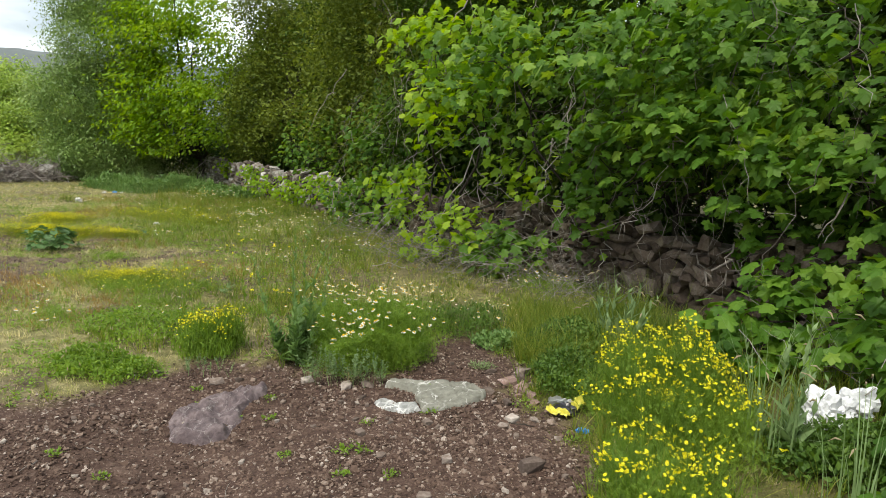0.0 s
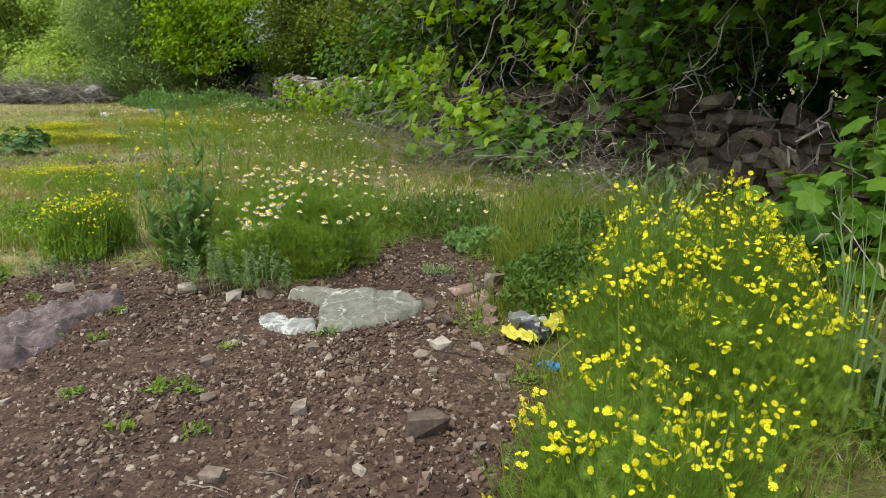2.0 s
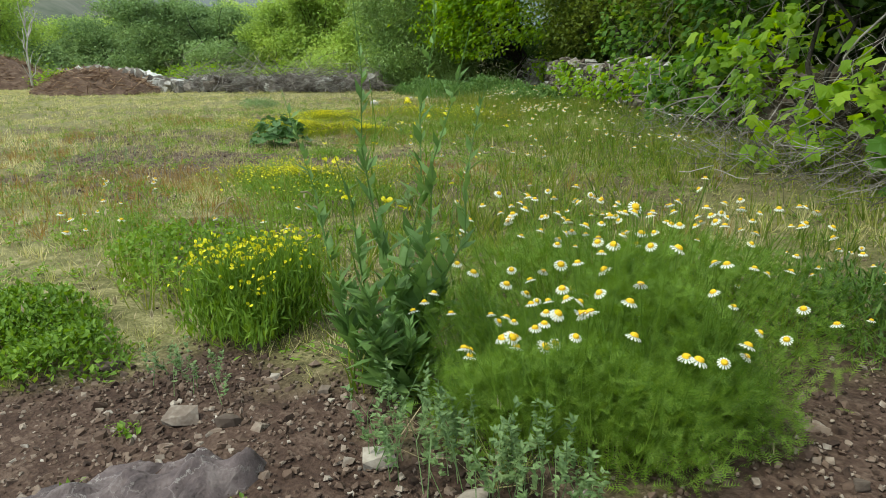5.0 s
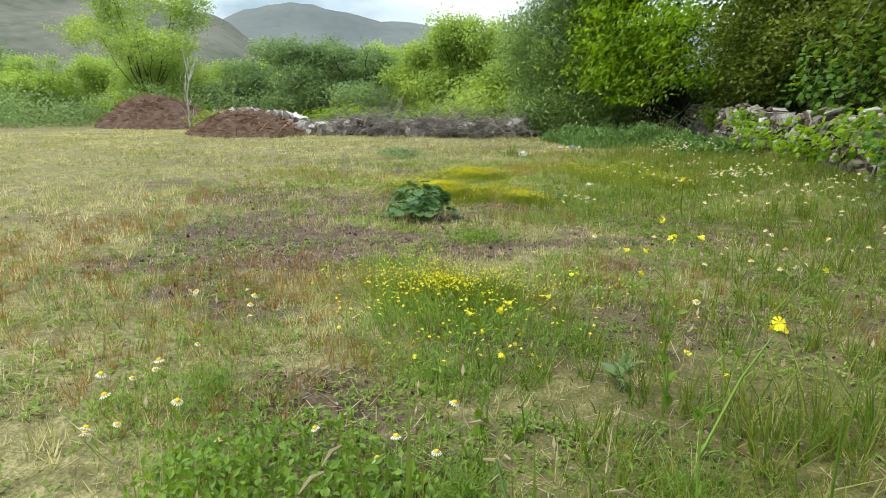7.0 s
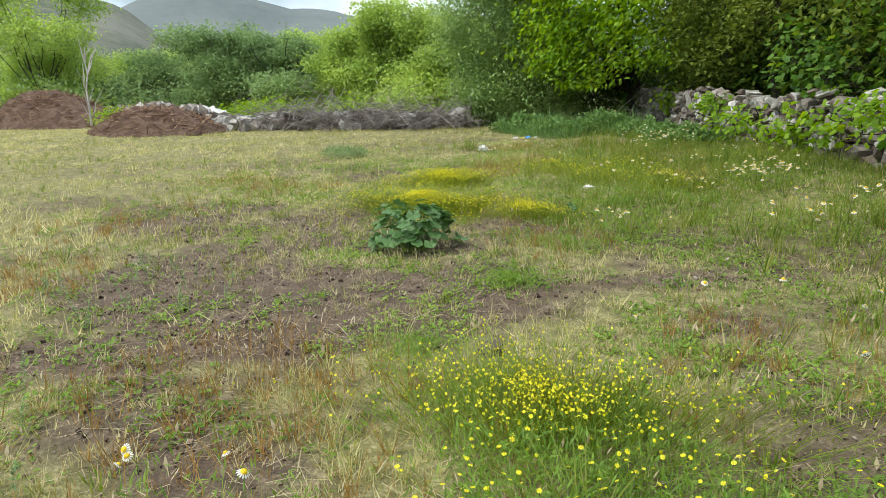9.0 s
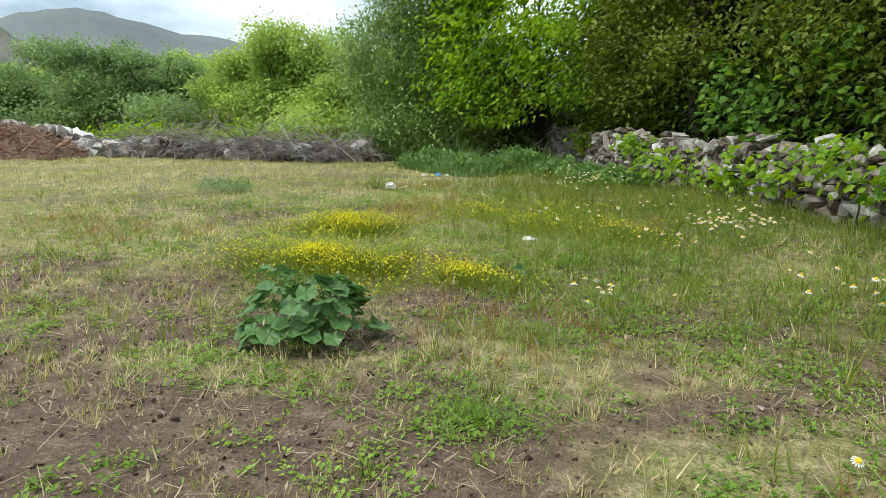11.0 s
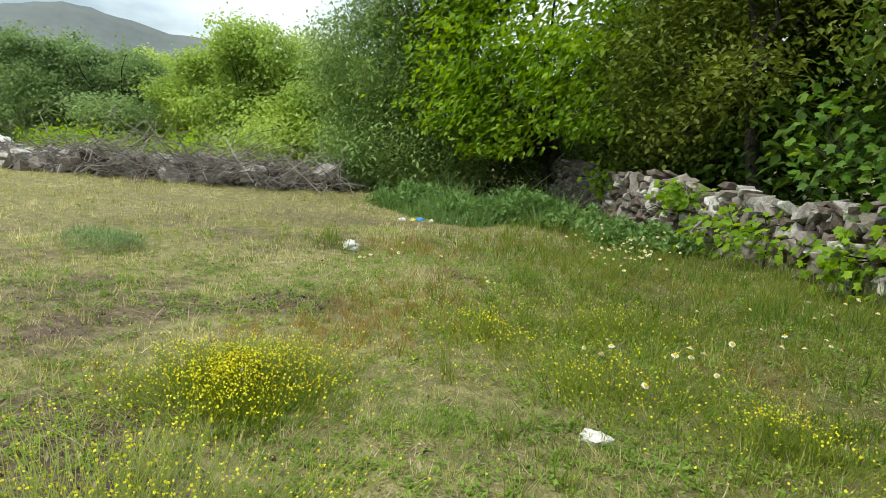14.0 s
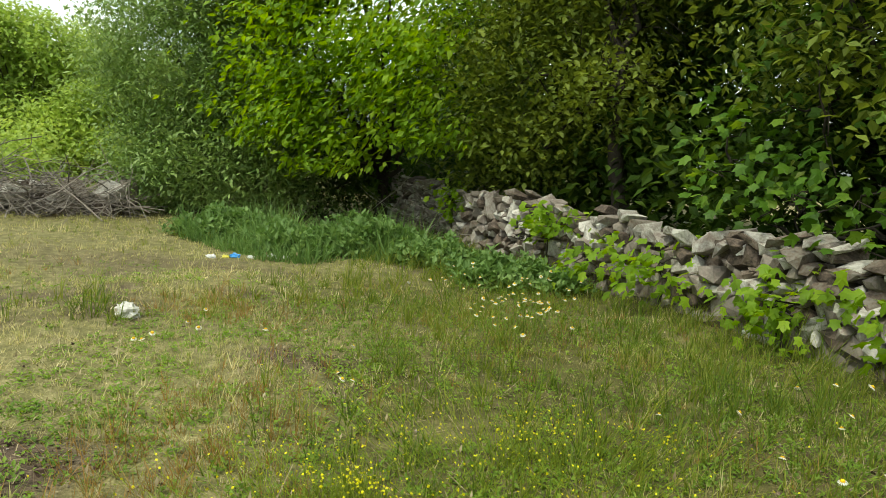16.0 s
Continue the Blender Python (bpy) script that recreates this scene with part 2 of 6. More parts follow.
M_STONE_STUFF = grain_material("wall_stone_joined", [(0.15, (0.055, 0.045, 0.038)), (0.32, (0.14, 0.108, 0.088)), (0.45, (0.19, 0.175, 0.15)), (0.56, (0.24, 0.20, 0.18)), (0.68, (0.33, 0.315, 0.285)), (0.85, (0.56, 0.545, 0.51))], 11, 0.9, 1.0, island=0.6, fine=45)
# earthy brown stones, with the overhanging hedge's shade put into the darker colour
M_STONE_BROWN_SHADED = grain_material("wall_stone_brown_shaded", [(0.15, (0.035, 0.026, 0.02)), (0.4, (0.09, 0.066, 0.05)), (0.65, (0.15, 0.115, 0.09)), (0.9, (0.27, 0.23, 0.19))], 11, 0.95, 1.0, island=0.5, fine=45)
M_CORE = grain_material("wall_core", [(0.3, (0.05, 0.042, 0.035)), (0.7, (0.15, 0.13, 0.11))], 6, 0.95, 0.8)
M_PEBBLE = grain_material("pebble", [(0.1, (0.042, 0.026, 0.02)), (0.45, (0.12, 0.078, 0.058)), (0.72, (0.19, 0.135, 0.105)), (0.88, (0.27, 0.215, 0.175)), (1.0, (0.46, 0.40, 0.35))], 14, 0.9, 0.4, island=0.85, fine=60)
M_HEAP = grain_material("heap_soil", [(0.25, (0.045, 0.025, 0.018)), (0.5, (0.10, 0.062, 0.044)), (0.75, (0.20, 0.145, 0.10))], 2.5, 0.95, 0.9, fine=14)

# ---------------- ground ----------------
DIRT = [(-3.6, 6.2), (-2.75, 6.45), (-2.4, 6.8), (-2.2, 7.12), (-1.9, 7.35), (-1.62, 7.3), (-1.35, 7.1), (-0.9, 7.02), (-0.4, 7.25), (-0.2, 7.8), (0.0, 8.25), (0.45, 8.2), (0.72, 7.7), (0.64, 7.0), (0.74, 6.65), (0.97, 6.42), (0.97, 5.9), (0.9, 5.4), (1.0, 3.5), (1.0, -2.0), (-9, -2), (-7, 4.8)]


def inside_dist(x, y, poly):
    """Signed distance to a polygon's edge, plus inside."""
    x, y = np.asarray(x, float), np.asarray(y, float)
    d = np.full(x.shape, 1e9)
    ins = np.zeros(x.shape, bool)
    for (ax, ay), (bx, by) in zip(poly, poly[1:] + poly[:1]):
        ex, ey = bx - ax, by - ay
        t = np.clip(((x - ax) * ex + (y - ay) * ey) / (ex * ex + ey * ey), 0, 1)
        d = np.minimum(d, np.hypot(x - ax - t * ex, y - ay - t * ey))
        cross = (ay > y) != (by > y)
        with np.errstate(divide="ignore", invalid="ignore"):
            ins ^= cross & (x < (bx - ax) * (y - ay) / np.where(by == ay, 1e-9, by - ay) + ax)
    return np.where(ins, d, -d)


def lattice(x, y, scale, seed=0):
    """Smooth value noise in the plane, 0 to 1."""
    x, y = np.asarray(x, float) * scale + 91.7 * seed, np.asarray(y, float) * scale + 37.3 * seed
    xi, yi = np.floor(x), np.floor(y)
    fx, fy = x - xi, y - yi
    fx, fy = fx * fx * (3 - 2 * fx), fy * fy * (3 - 2 * fy)

    def h(a, b):
        v = np.sin(a * 127.1 + b * 311.7 + seed * 17.0) * 43758.5453
        return v - np.floor(v)
    return (h(xi, yi) * (1 - fx) + h(xi + 1, yi) * fx) * (1 - fy) + (h(xi, yi + 1) * (1 - fx) + h(xi + 1, yi + 1) * fx) * fy


def dirt_amount(x, y):
    """1 on the bare stony soil, 0 in the meadow, with thin bare places in the meadow."""
    d = inside_dist(x, y, DIRT) + 0.4 * (lattice(x, y, 1.8, 3) - 0.5) + 0.25 * (lattice(x, y, 5.5, 4) - 0.5)
    a = np.clip(d / 0.2 + 0.5, 0, 1)
    return a


PATH_LINE = [(0.1, 1.9), (0.9, 3.7), (0.0, 5.6), (-1.6, 7.2), (-4.0, 9.0), (-5.6, 12.2), (-6.6, 14.1), (-7.3, 17.0)]


def near_path(x, y):
    d = np.full(np.shape(x), 1e9)
    for (ax, ay), (bx, by) in zip(PATH_LINE, PATH_LINE[1:]):
        ex, ey = bx - ax, by - ay
        t = np.clip(((x - ax) * ex + (y - ay) * ey) / (ex * ex + ey * ey), 0, 1)
        d = np.minimum(d, np.hypot(x - ax - t * ex, y - ay - t * ey))
    return d


BARE = [(-4.7, 9.0, 1.1, 0.8), (-5.4, 11.1, 0.8, 0.7), (-5.8, 12.6, 0.5, 0.6), (-3.0, 10.2, 0.5, 0.5), (-4.8, 13.3, 0.6, 0.5), (-6.3, 15.3, 0.5, 0.3), (-8.9, 16.4, 0.5, 0.4), (-6.6, 10.2, 1.3, 0.9), (-3.2, 8.5, 0.5, 0.4), (-9.5, 12.0, 1.5, 0.7)]


def bare_amount(x, y):
    x, y = np.asarray(x, float), np.asarray(y, float)
    b = lattice(x, y, 0.55, 5) * 0.45 + lattice(x, y, 1.7, 6) * 0.35 + lattice(x, y, 5.5, 7) * 0.2 + 0.02
    for cx, cy, rx, ry in BARE:
        b = b + 0.22 * np.exp(-(((x - cx) / rx) ** 2 + ((y - cy) / ry) ** 2))
    return np.clip((b - 0.52) / 0.16, 0, 1) * np.clip(1.5 - near_path(x, y) / 6.0, 0.25, 1)


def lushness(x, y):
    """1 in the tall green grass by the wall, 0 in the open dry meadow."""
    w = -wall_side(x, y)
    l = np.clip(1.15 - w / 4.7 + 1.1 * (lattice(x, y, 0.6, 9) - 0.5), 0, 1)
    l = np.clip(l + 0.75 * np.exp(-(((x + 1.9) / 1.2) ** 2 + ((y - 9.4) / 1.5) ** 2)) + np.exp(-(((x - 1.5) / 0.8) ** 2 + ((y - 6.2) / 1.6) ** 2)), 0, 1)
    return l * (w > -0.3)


xs = np.concatenate([-np.geomspace(3000, 34, 24), np.arange(-32, 12.01, 0.16), np.geomspace(14, 3000, 24)])
ys = np.concatenate([-np.geomspace(3000, 6, 22), np.arange(-4, 32.01, 0.16), np.geomspace(34, 3000, 26)])
gx, gy = np.meshgrid(xs, ys)
gh = ground_z(gx, gy) + 0.012 * (lattice(gx, gy, 3.0, 1) - 0.5)
nx, ny = len(xs), len(ys)
ii = (np.arange(ny - 1)[:, None] * nx + np.arange(nx - 1)[None]).ravel()
quads = np.stack([ii, ii + 1, ii + nx + 1, ii, ii + nx + 1, ii + nx], -1).reshape(-1, 3)
me = tri_mesh("ground", np.stack([gx, gy, gh], -1), quads)
at = me.attributes.new("soil", "FLOAT", "POINT")
at.data.foreach_set("value", dirt_amount(gx, gy).ravel().astype(np.float32))
at = me.attributes.new("bare", "FLOAT", "POINT")
at.data.foreach_set("value", bare_amount(gx, gy).ravel().astype(np.float32))
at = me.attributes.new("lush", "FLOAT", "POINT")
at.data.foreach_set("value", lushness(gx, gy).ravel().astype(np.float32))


def ground_material():
    m, n, l, b = nodes_of("ground_soil_and_thatch")
    geo = n.new("ShaderNodeNewGeometry")

    def nz(scale, detail=5):
        t = n.new("ShaderNodeTexNoise")
        t.inputs["Scale"].default_value, t.inputs["Detail"].default_value = scale, detail
        l.new(geo.outputs["Position"], t.inputs["Vector"])
        return t.outputs["Fac"]

    def mix(fac, a, c):
        x = n.new("ShaderNodeMix")
        x.data_type = "RGBA"
        l.new(fac, x.inputs[0])
        l.new(a, x.inputs[6])
        l.new(c, x.inputs[7])
        return x.outputs[2]
    soil = ramp_node(n, [(0.3, (0.028, 0.016, 0.012)), (0.5, (0.075, 0.046, 0.035)), (0.7, (0.16, 0.11, 0.085))])
    big, mid, fine = nz(1.3), nz(9), nz(70)
    av = n.new("ShaderNodeMix")
    av.inputs[0].default_value = 0.5
    l.new(mid, av.inputs[2])
    l.new(fine, av.inputs[3])
    l.new(av.outputs[0], soil.inputs["Fac"])
    thatch = ramp_node(n, [(0.3, (0.06, 0.06, 0.022)), (0.5, (0.185, 0.172, 0.072)), (0.68, (0.40, 0.355, 0.18))])
    l.new(av.outputs[0], thatch.inputs["Fac"])
    bare = ramp_node(n, [(0.3, (0.05, 0.036, 0.026)), (0.52, (0.115, 0.083, 0.06)), (0.74, (0.26, 0.20, 0.145))])
    l.new(av.outputs[0], bare.inputs["Fac"])
    ab, asol = n.new("ShaderNodeAttribute"), n.new("ShaderNodeAttribute")
    ab.attribute_name, asol.attribute_name = "bare", "soil"
    c1 = mix(ab.outputs["Fac"], thatch.outputs["Color"], bare.outputs["Color"])
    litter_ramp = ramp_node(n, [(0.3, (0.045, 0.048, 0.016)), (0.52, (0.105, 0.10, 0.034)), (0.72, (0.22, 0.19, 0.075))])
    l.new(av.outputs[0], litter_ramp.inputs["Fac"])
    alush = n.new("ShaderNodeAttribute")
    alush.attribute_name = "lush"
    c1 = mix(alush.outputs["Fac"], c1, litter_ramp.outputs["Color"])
    c2 = mix(asol.outputs["Fac"], c1, soil.outputs["Color"])
    l.new(c2, b.inputs["Base Color"])
    b.inputs["Roughness"].default_value = 0.95
    b.inputs["Specular IOR Level"].default_value = 0.2
    bp = n.new("ShaderNodeBump")
    bp.inputs["Strength"].default_value, bp.inputs["Distance"].default_value = 0.8, 0.03
    l.new(av.outputs[0], bp.inputs["Height"])
    l.new(bp.outputs["Normal"], b.inputs["Normal"])
    return m


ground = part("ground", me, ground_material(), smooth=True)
tagged(ground, "meadow ground with reddish stony soil and thin dry grass", "ground", kind="structure")

# ---------------- mountains ----------------
def hills(name, label, dist, az0, az1, profile, depth, mat, seed):
    """A range of hills seen far off: heights by bearing (degrees left of north), falling towards the viewer."""
    na, nd = 160, 14
    az = np.radians(np.linspace(az0, az1, na))
    ph = np.interp(np.degrees(az), [p[0] for p in profile], [p[1] for p in profile])
    rows = np.linspace(0, 1, nd)
    v = []
    for f in rows:
        r = dist - depth * (1 - f)
        x, y = -np.sin(az) * r, np.cos(az) * r
        rough_h = (lattice(x, y, 0.012, seed) - 0.5) * 0.22 + (lattice(x, y, 0.04, seed + 1) - 0.5) * 0.07
        v.append(np.stack([x, y, ph * dist * f ** 1.2 * (1 + rough_h * (1 - f * 0.75) * 2.0 * (0.2 + f)) - 4], -1))
    r = dist + depth
    v.append(np.stack([-np.sin(az) * r, np.cos(az) * r, 0 * az - 30], -1))
    nd += 1
    i = (np.arange(nd - 1)[:, None] * na + np.arange(na - 1)[None]).ravel()
    t = np.stack([i, i + na + 1, i + 1, i, i + na, i + na + 1], -1).reshape(-1, 3)
    return tagged(part(name, tri_mesh(name, np.concatenate(v), t), mat, smooth=True), label, "mountain", kind="structure")


# aerial haze is painted into both hill colours; the air itself is clear
M_HILL_FAR_HAZED = grain_material("hill_far_hazed", [(0.3, (0.115, 0.135, 0.135)), (0.7, (0.16, 0.18, 0.175))], 0.006, 1.0, 0.0, fine=0.05)
M_HILL_NEAR_HAZED = grain_material("hill_near_hazed", [(0.35, (0.065, 0.085, 0.055)), (0.5, (0.125, 0.13, 0.10)), (0.65, (0.17, 0.165, 0.135))], 0.012, 1.0, 0.0, fine=0.08)
hills("mountain_range", "mountain ridge beyond the trees, blue-grey haze painted into its colour", 1500, -40, 100,
      [(-40, 0.06), (10, 0.085), (24, 0.10), (36, 0.098), (43, 0.104), (47.5, 0.112), (50, 0.119), (53, 0.128), (55.5, 0.132), (58, 0.122), (60, 0.106), (64, 0.09), (100, 0.08)], 500, M_HILL_FAR_HAZED, 11)
hills("hillside", "bare brownish-green hillside with haze painted into its colour", 900, 44, 120,
      [(44, 0.02), (50, 0.03), (54, 0.05), (56.5, 0.075), (58.7, 0.112), (60, 0.125), (63, 0.132), (66, 0.14), (72, 0.155), (80, 0.165), (90, 0.165), (120, 0.12)], 420, M_HILL_NEAR_HAZED, 23)

# ---------------- plants: templates ----------------
LEAF_V = [(0, 0, 0), (-0.29, 0.42, 0.06), (0, 1, -0.08), (0.29, 0.42, 0.06)]
LEAF_F = [(0, 2, 1), (0, 3, 2)]
SLIM_V = [(0, 0, 0), (-0.16, 0.4, 0.03), (0, 1, -0.06), (0.16, 0.4, 0.03)]
SLIM_F = [(0, 3, 1), (1, 3, 2)]


def lobed_leaf():
    """A five-lobed leaf with toothed lobes, stalk at the origin, about one long."""
    out = [(0, 0.02)]
    for ang, r in ((-150, 0.30), (-128, 0.46), (-105, 0.40), (-92, 0.30), (-68, 0.52), (-50, 0.60), (-34, 0.40), (-16, 0.50), (0, 0.64), (16, 0.50), (34, 0.40), (50, 0.60), (68, 0.52), (92, 0.30), (105, 0.40), (128, 0.46), (150, 0.30)):
        a = radians(ang)
        out.append((r * math.sin(a), 0.38 + r * math.cos(a)))
    v = [(0, 0.38, 0.03)] + [(x, y, -0.16 * (x * x + (y - 0.38) ** 2) + 0.03 * math.sin(9 * x)) for x, y in out]
    k = len(out)
    return v, [(0, 1 + (i + 1) % k, 1 + i) for i in range(k)]


LOBE_V, LOBE_F = lobed_leaf()
LOBE_V2 = [LOBE_V[i] for i in (0, 1, 3, 5, 7, 8, 10, 12, 13, 15, 17)]
LOBE_F2 = [(0, 1 + (i + 1) % 10, 1 + i) for i in range(10)]


def round_leaf():
    v = [(0, 0.4, 0)]
    for i in range(16):
        a = 2 * math.pi * (i + 0.5) / 16
        r = 0.5 * (1.0 + 0.10 * math.cos(5 * a)) * (0.55 if i in (7, 8) else 1)
        v.append((r * math.sin(a), 0.4 + r * math.cos(a), 0.07 + 0.04 * math.sin(5 * a)))
    return v, [(0, 1 + (i + 1) % 16, 1 + i) for i in range(16)]


ROUND_V, ROUND_F = round_leaf()
BLADE_V = [(-0.5, 0, 0), (0.5, 0, 0), (-0.38, 0.07, 0.5), (0.38, 0.07, 0.5), (0, 0.28, 1.0)]
BLADE_F = [(0, 1, 3), (0, 3, 2), (2, 3, 4)]
THIN_V = [(-0.5, 0, 0), (0.5, 0, 0), (0, 0.22, 1.0)]
THIN_F = [(0, 1, 2)]


def blades(x, y, height, width, lean=0.5, simple=False, z=None, r=None):
    """Grass blades at x, y with heights and widths in metres, as (verts, tris)."""
    r = r or rng
    n = len(x)
    tv, tf = (THIN_V, THIN_F) if simple else (BLADE_V, BLADE_F)
    tv = np.asarray(tv)
    h, w = np.broadcast_to(height, n), np.broadcast_to(width, n)
    v = np.repeat(tv[None], n, 0).astype(float)
    bend = r.uniform(0.3, 2.2, n) * lean
    v[..., 0] *= w[:, None]
    v[..., 1] *= (h * bend * 1.6)[:, None]
    v[..., 2] *= (h * (1 - 0.12 * bend))[:, None]
    rot = turns(r.uniform(0, 2 * np.pi, n), r.normal(0, 0.18, n), 0)
    v = np.einsum("nij,nkj->nki", rot, v)
    zz = ground_z(x, y) if z is None else z
    v += np.stack([x, y, zz - 0.005], -1)[:, None, :]
    f = np.asarray(tf)[None] + (np.arange(n) * len(tv))[:, None, None]
    return v.reshape(-1, 3), f.reshape(-1, 3)


def leaves(pos, size, kind="leaf", droop=0.9, r=None, face=None):
    """Leaves at pos; they hang outwards and downwards at random."""
    r = r or rng
    tv, tf = {"leaf": (LEAF_V, LEAF_F), "slim": (SLIM_V, SLIM_F), "lobe": (LOBE_V, LOBE_F), "lobe2": (LOBE_V2, LOBE_F2), "round": (ROUND_V, ROUND_F)}[kind]
    n = len(pos)
    yaw = r.uniform(0, 2 * np.pi, n) if face is None else face + r.normal(0, 1.05, n)
    rot = turns(yaw, -r.uniform(0.0, 1.0, n) * droop + r.normal(0, 0.15, n), r.normal(0, 0.4, n))
    return stamp(tv, tf, pos, rot, r.uniform(0.65, 1.25, n) * size)


def crown_points(blobs, n, clump=0.28, per=16, r=None, flat=0.7):
    """Points in clumps through a set of blobs (x, y, z, rx, ry, rz), denser towards their outside."""
    r = r or rng
    vol = np.array([(b[3] * b[4] * b[5]) ** 0.7 for b in blobs])
    which = r.choice(len(blobs), max(1, n // per), p=vol / vol.sum())
    b = np.array(blobs)[which]
    d = r.normal(size=(len(which), 3))
    d /= np.linalg.norm(d, axis=1)[:, None]
    rad = r.uniform(0.35, 1.0, len(which)) ** 0.5 * r.uniform(0.8, 1.16, len(which))
    c = b[:, :3] + d * rad[:, None] * b[:, 3:]
    p = np.repeat(c, per, 0) + r.normal(size=(len(c) * per, 3)) * clump * np.array([1, 1, flat])
    return p


def limbs_to(base, blobs, r, trunk_r, fork, twigs=5):
    """Trunk to the fork and limbs to each blob with some bare twigs, as (verts, tris)."""
    base, fork = Vector(base), Vector(fork)
    out = [tube(wobble(base - Vector((0, 0, 0.1)), fork, 5, trunk_r * 0.8, r), [trunk_r * (1.25 - 0.1 * i) for i in range(6)], 8)]
    for b in blobs:
        c = Vector(b[:3])
        path = wobble(fork, c, 5, 0.25, r)
        rr = trunk_r * r.uniform(0.35, 0.6)
        out.append(tube(path, [rr * (1 - 0.14 * i) for i in range(6)], 6))
        for _ in range(twigs):
            d = Vector((r.gauss(0, 1), r.gauss(0, 1), r.gauss(0.2, 0.8))).normalized()
            st = path[r.randint(2, 5)]
            e = st + Vector((d.x * b[3], d.y * b[4], d.z * b[5])) * r.uniform(0.5, 0.95)
            out.append(tube(wobble(st, e, 4, 0.15, r), [0.016, 0.013, 0.010, 0.007, 0.004], 4))
    return joined(out)


def tree(name, label, base, blobs, n, size, kind, mat, trunk_r=0.09, fork=None, clump=0.28, per=16, droop=0.9, seed=1, group="", twigs=5, category="tree", flat=0.7, face=None):
    """A tree or shrub: a tapered trunk with limbs, and a crown of many leaves in clumps."""
    r = random.Random(seed)
    g = np.random.default_rng(seed)
    base = Vector((base[0], base[1], gz(base[0], base[1])))
    t = thing(name, base, label, category, group)
    rel = [(b[0] - base.x, b[1] - base.y, b[2] - base.z, *(b[3:] if len(b) == 6 else (b[3],) * 3)) for b in blobs]
    fork = Vector(fork) - base if fork else Vector((0, 0, max(0.4, min(b[2] for b in rel) * 0.6)))
    v, f = limbs_to((0, 0, 0), rel, r, trunk_r, fork, twigs)
    part("trunk", tri_mesh("trunk", v, f), M_BARK, t, "dark brown bark", True)
    p = crown_points(rel, n, clump, per, g, flat)
    floor = 0.06 - base.z + ground_z(p[:, 0] + base.x, p[:, 1] + base.y)
    p = p[p[:, 2] > floor]
    v, f = leaves(p, size, kind, droop, g, face)
    part("crown", tri_mesh("crown", v, f), mat, t)
    return t


# ---------------- trees behind the wall ----------------
TO_FIELD = math.atan2(WALL_N.x, -WALL_N.y)  # leaves hang with their faces to the field
tree("willow_tree", "tall grey-green willow-like tree at the wall's corner", (-13.8, 27.2),
     [(-14.0, 26.4, 1.0, 1.8, 1.5, 1.1), (-14.5, 26.8, 3.0, 1.9, 1.7, 1.5), (-13.5, 27.2, 5.0, 2.0, 1.9, 1.8), (-12.6, 26.9, 2.2, 1.5, 1.4, 2.0), (-14.2, 27.4, 6.9, 1.7, 1.7, 1.5), (-12.8, 26.6, 0.8, 1.4, 1.0, 0.9)],
     95000, 0.14, "slim", M_LEAF_GREY, 0.16, seed=11, clump=0.22, per=20)
tree("lime_green_tree", "bright lime-green broadleaf tree leaning over the wall", (-10.5, 28.2),
     [(-12.3, 25.9, 2.2, 0.9, 0.6, 0.8), (-9.0, 25.5, 2.0, 0.7, 0.5, 0.5), (-10.9, 25.6, 1.5, 0.9, 0.5, 0.45), (-9.9, 25.4, 3.2, 1.0, 0.6, 0.6), (-12.4, 26.6, 4.2, 0.9, 0.8, 0.9), (-11.4, 26.0, 3.2, 1.5, 1.1, 1.3), (-10.8, 25.8, 2.3, 1.6, 0.9, 0.9), (-10.1, 26.4, 4.6, 1.9, 1.5, 1.5), (-11.8, 26.5, 5.2, 1.6, 1.5, 1.4), (-9.6, 25.7, 2.9, 0.9, 0.8, 0.8), (-10.9, 26.9, 6.6, 2.0, 1.8, 1.5)],
     22000, 0.155, "leaf", M_LEAF_LIME, 0.13, seed=12, clump=0.34, per=26, flat=0.28, face=TO_FIELD, droop=1.1)
tree("olive_brown_tree", "dark olive-brown small-leaved tree behind the wall", (-5.75, 24.5),
     [(-6.1, 24.2, 2.5, 0.8, 0.5, 0.6), (-7.0, 24.9, 1.7, 0.7, 0.5, 0.5), (-7.3, 25.5, 2.9, 1.4, 1.2, 1.6), (-6.2, 25.9, 4.6, 2.0, 1.4, 1.6), (-7.6, 26.2, 1.6, 1.2, 0.9, 1.0), (-5.2, 25.4, 5.4, 1.6, 1.5, 1.5), (-6.8, 26.4, 6.6, 2.0, 1.7, 1.5)],
     34000, 0.13, "leaf", M_LEAF_OLIVE, 0.115, fork=(-6.05, 24.9, 3.2), seed=13, twigs=14)
tree("elder_tree", "dull olive-green elder-like tree with dense small leaves", (-2.4, 21.2),
     [(-3.0, 20.0, 2.6, 1.4, 1.2, 1.3), (-2.8, 20.6, 4.4, 1.8, 1.5, 1.5), (-4.1, 21.6, 3.3, 1.2, 1.1, 1.3), (-1.6, 19.0, 3.4, 1.4, 1.4, 1.5), (-2.6, 20.4, 6.3, 2.0, 1.8, 1.4), (-2.2, 19.4, 1.5, 1.0, 0.8, 0.8)],
     24000, 0.12, "leaf", M_LEAF_OLIVE, 0.12, seed=14)
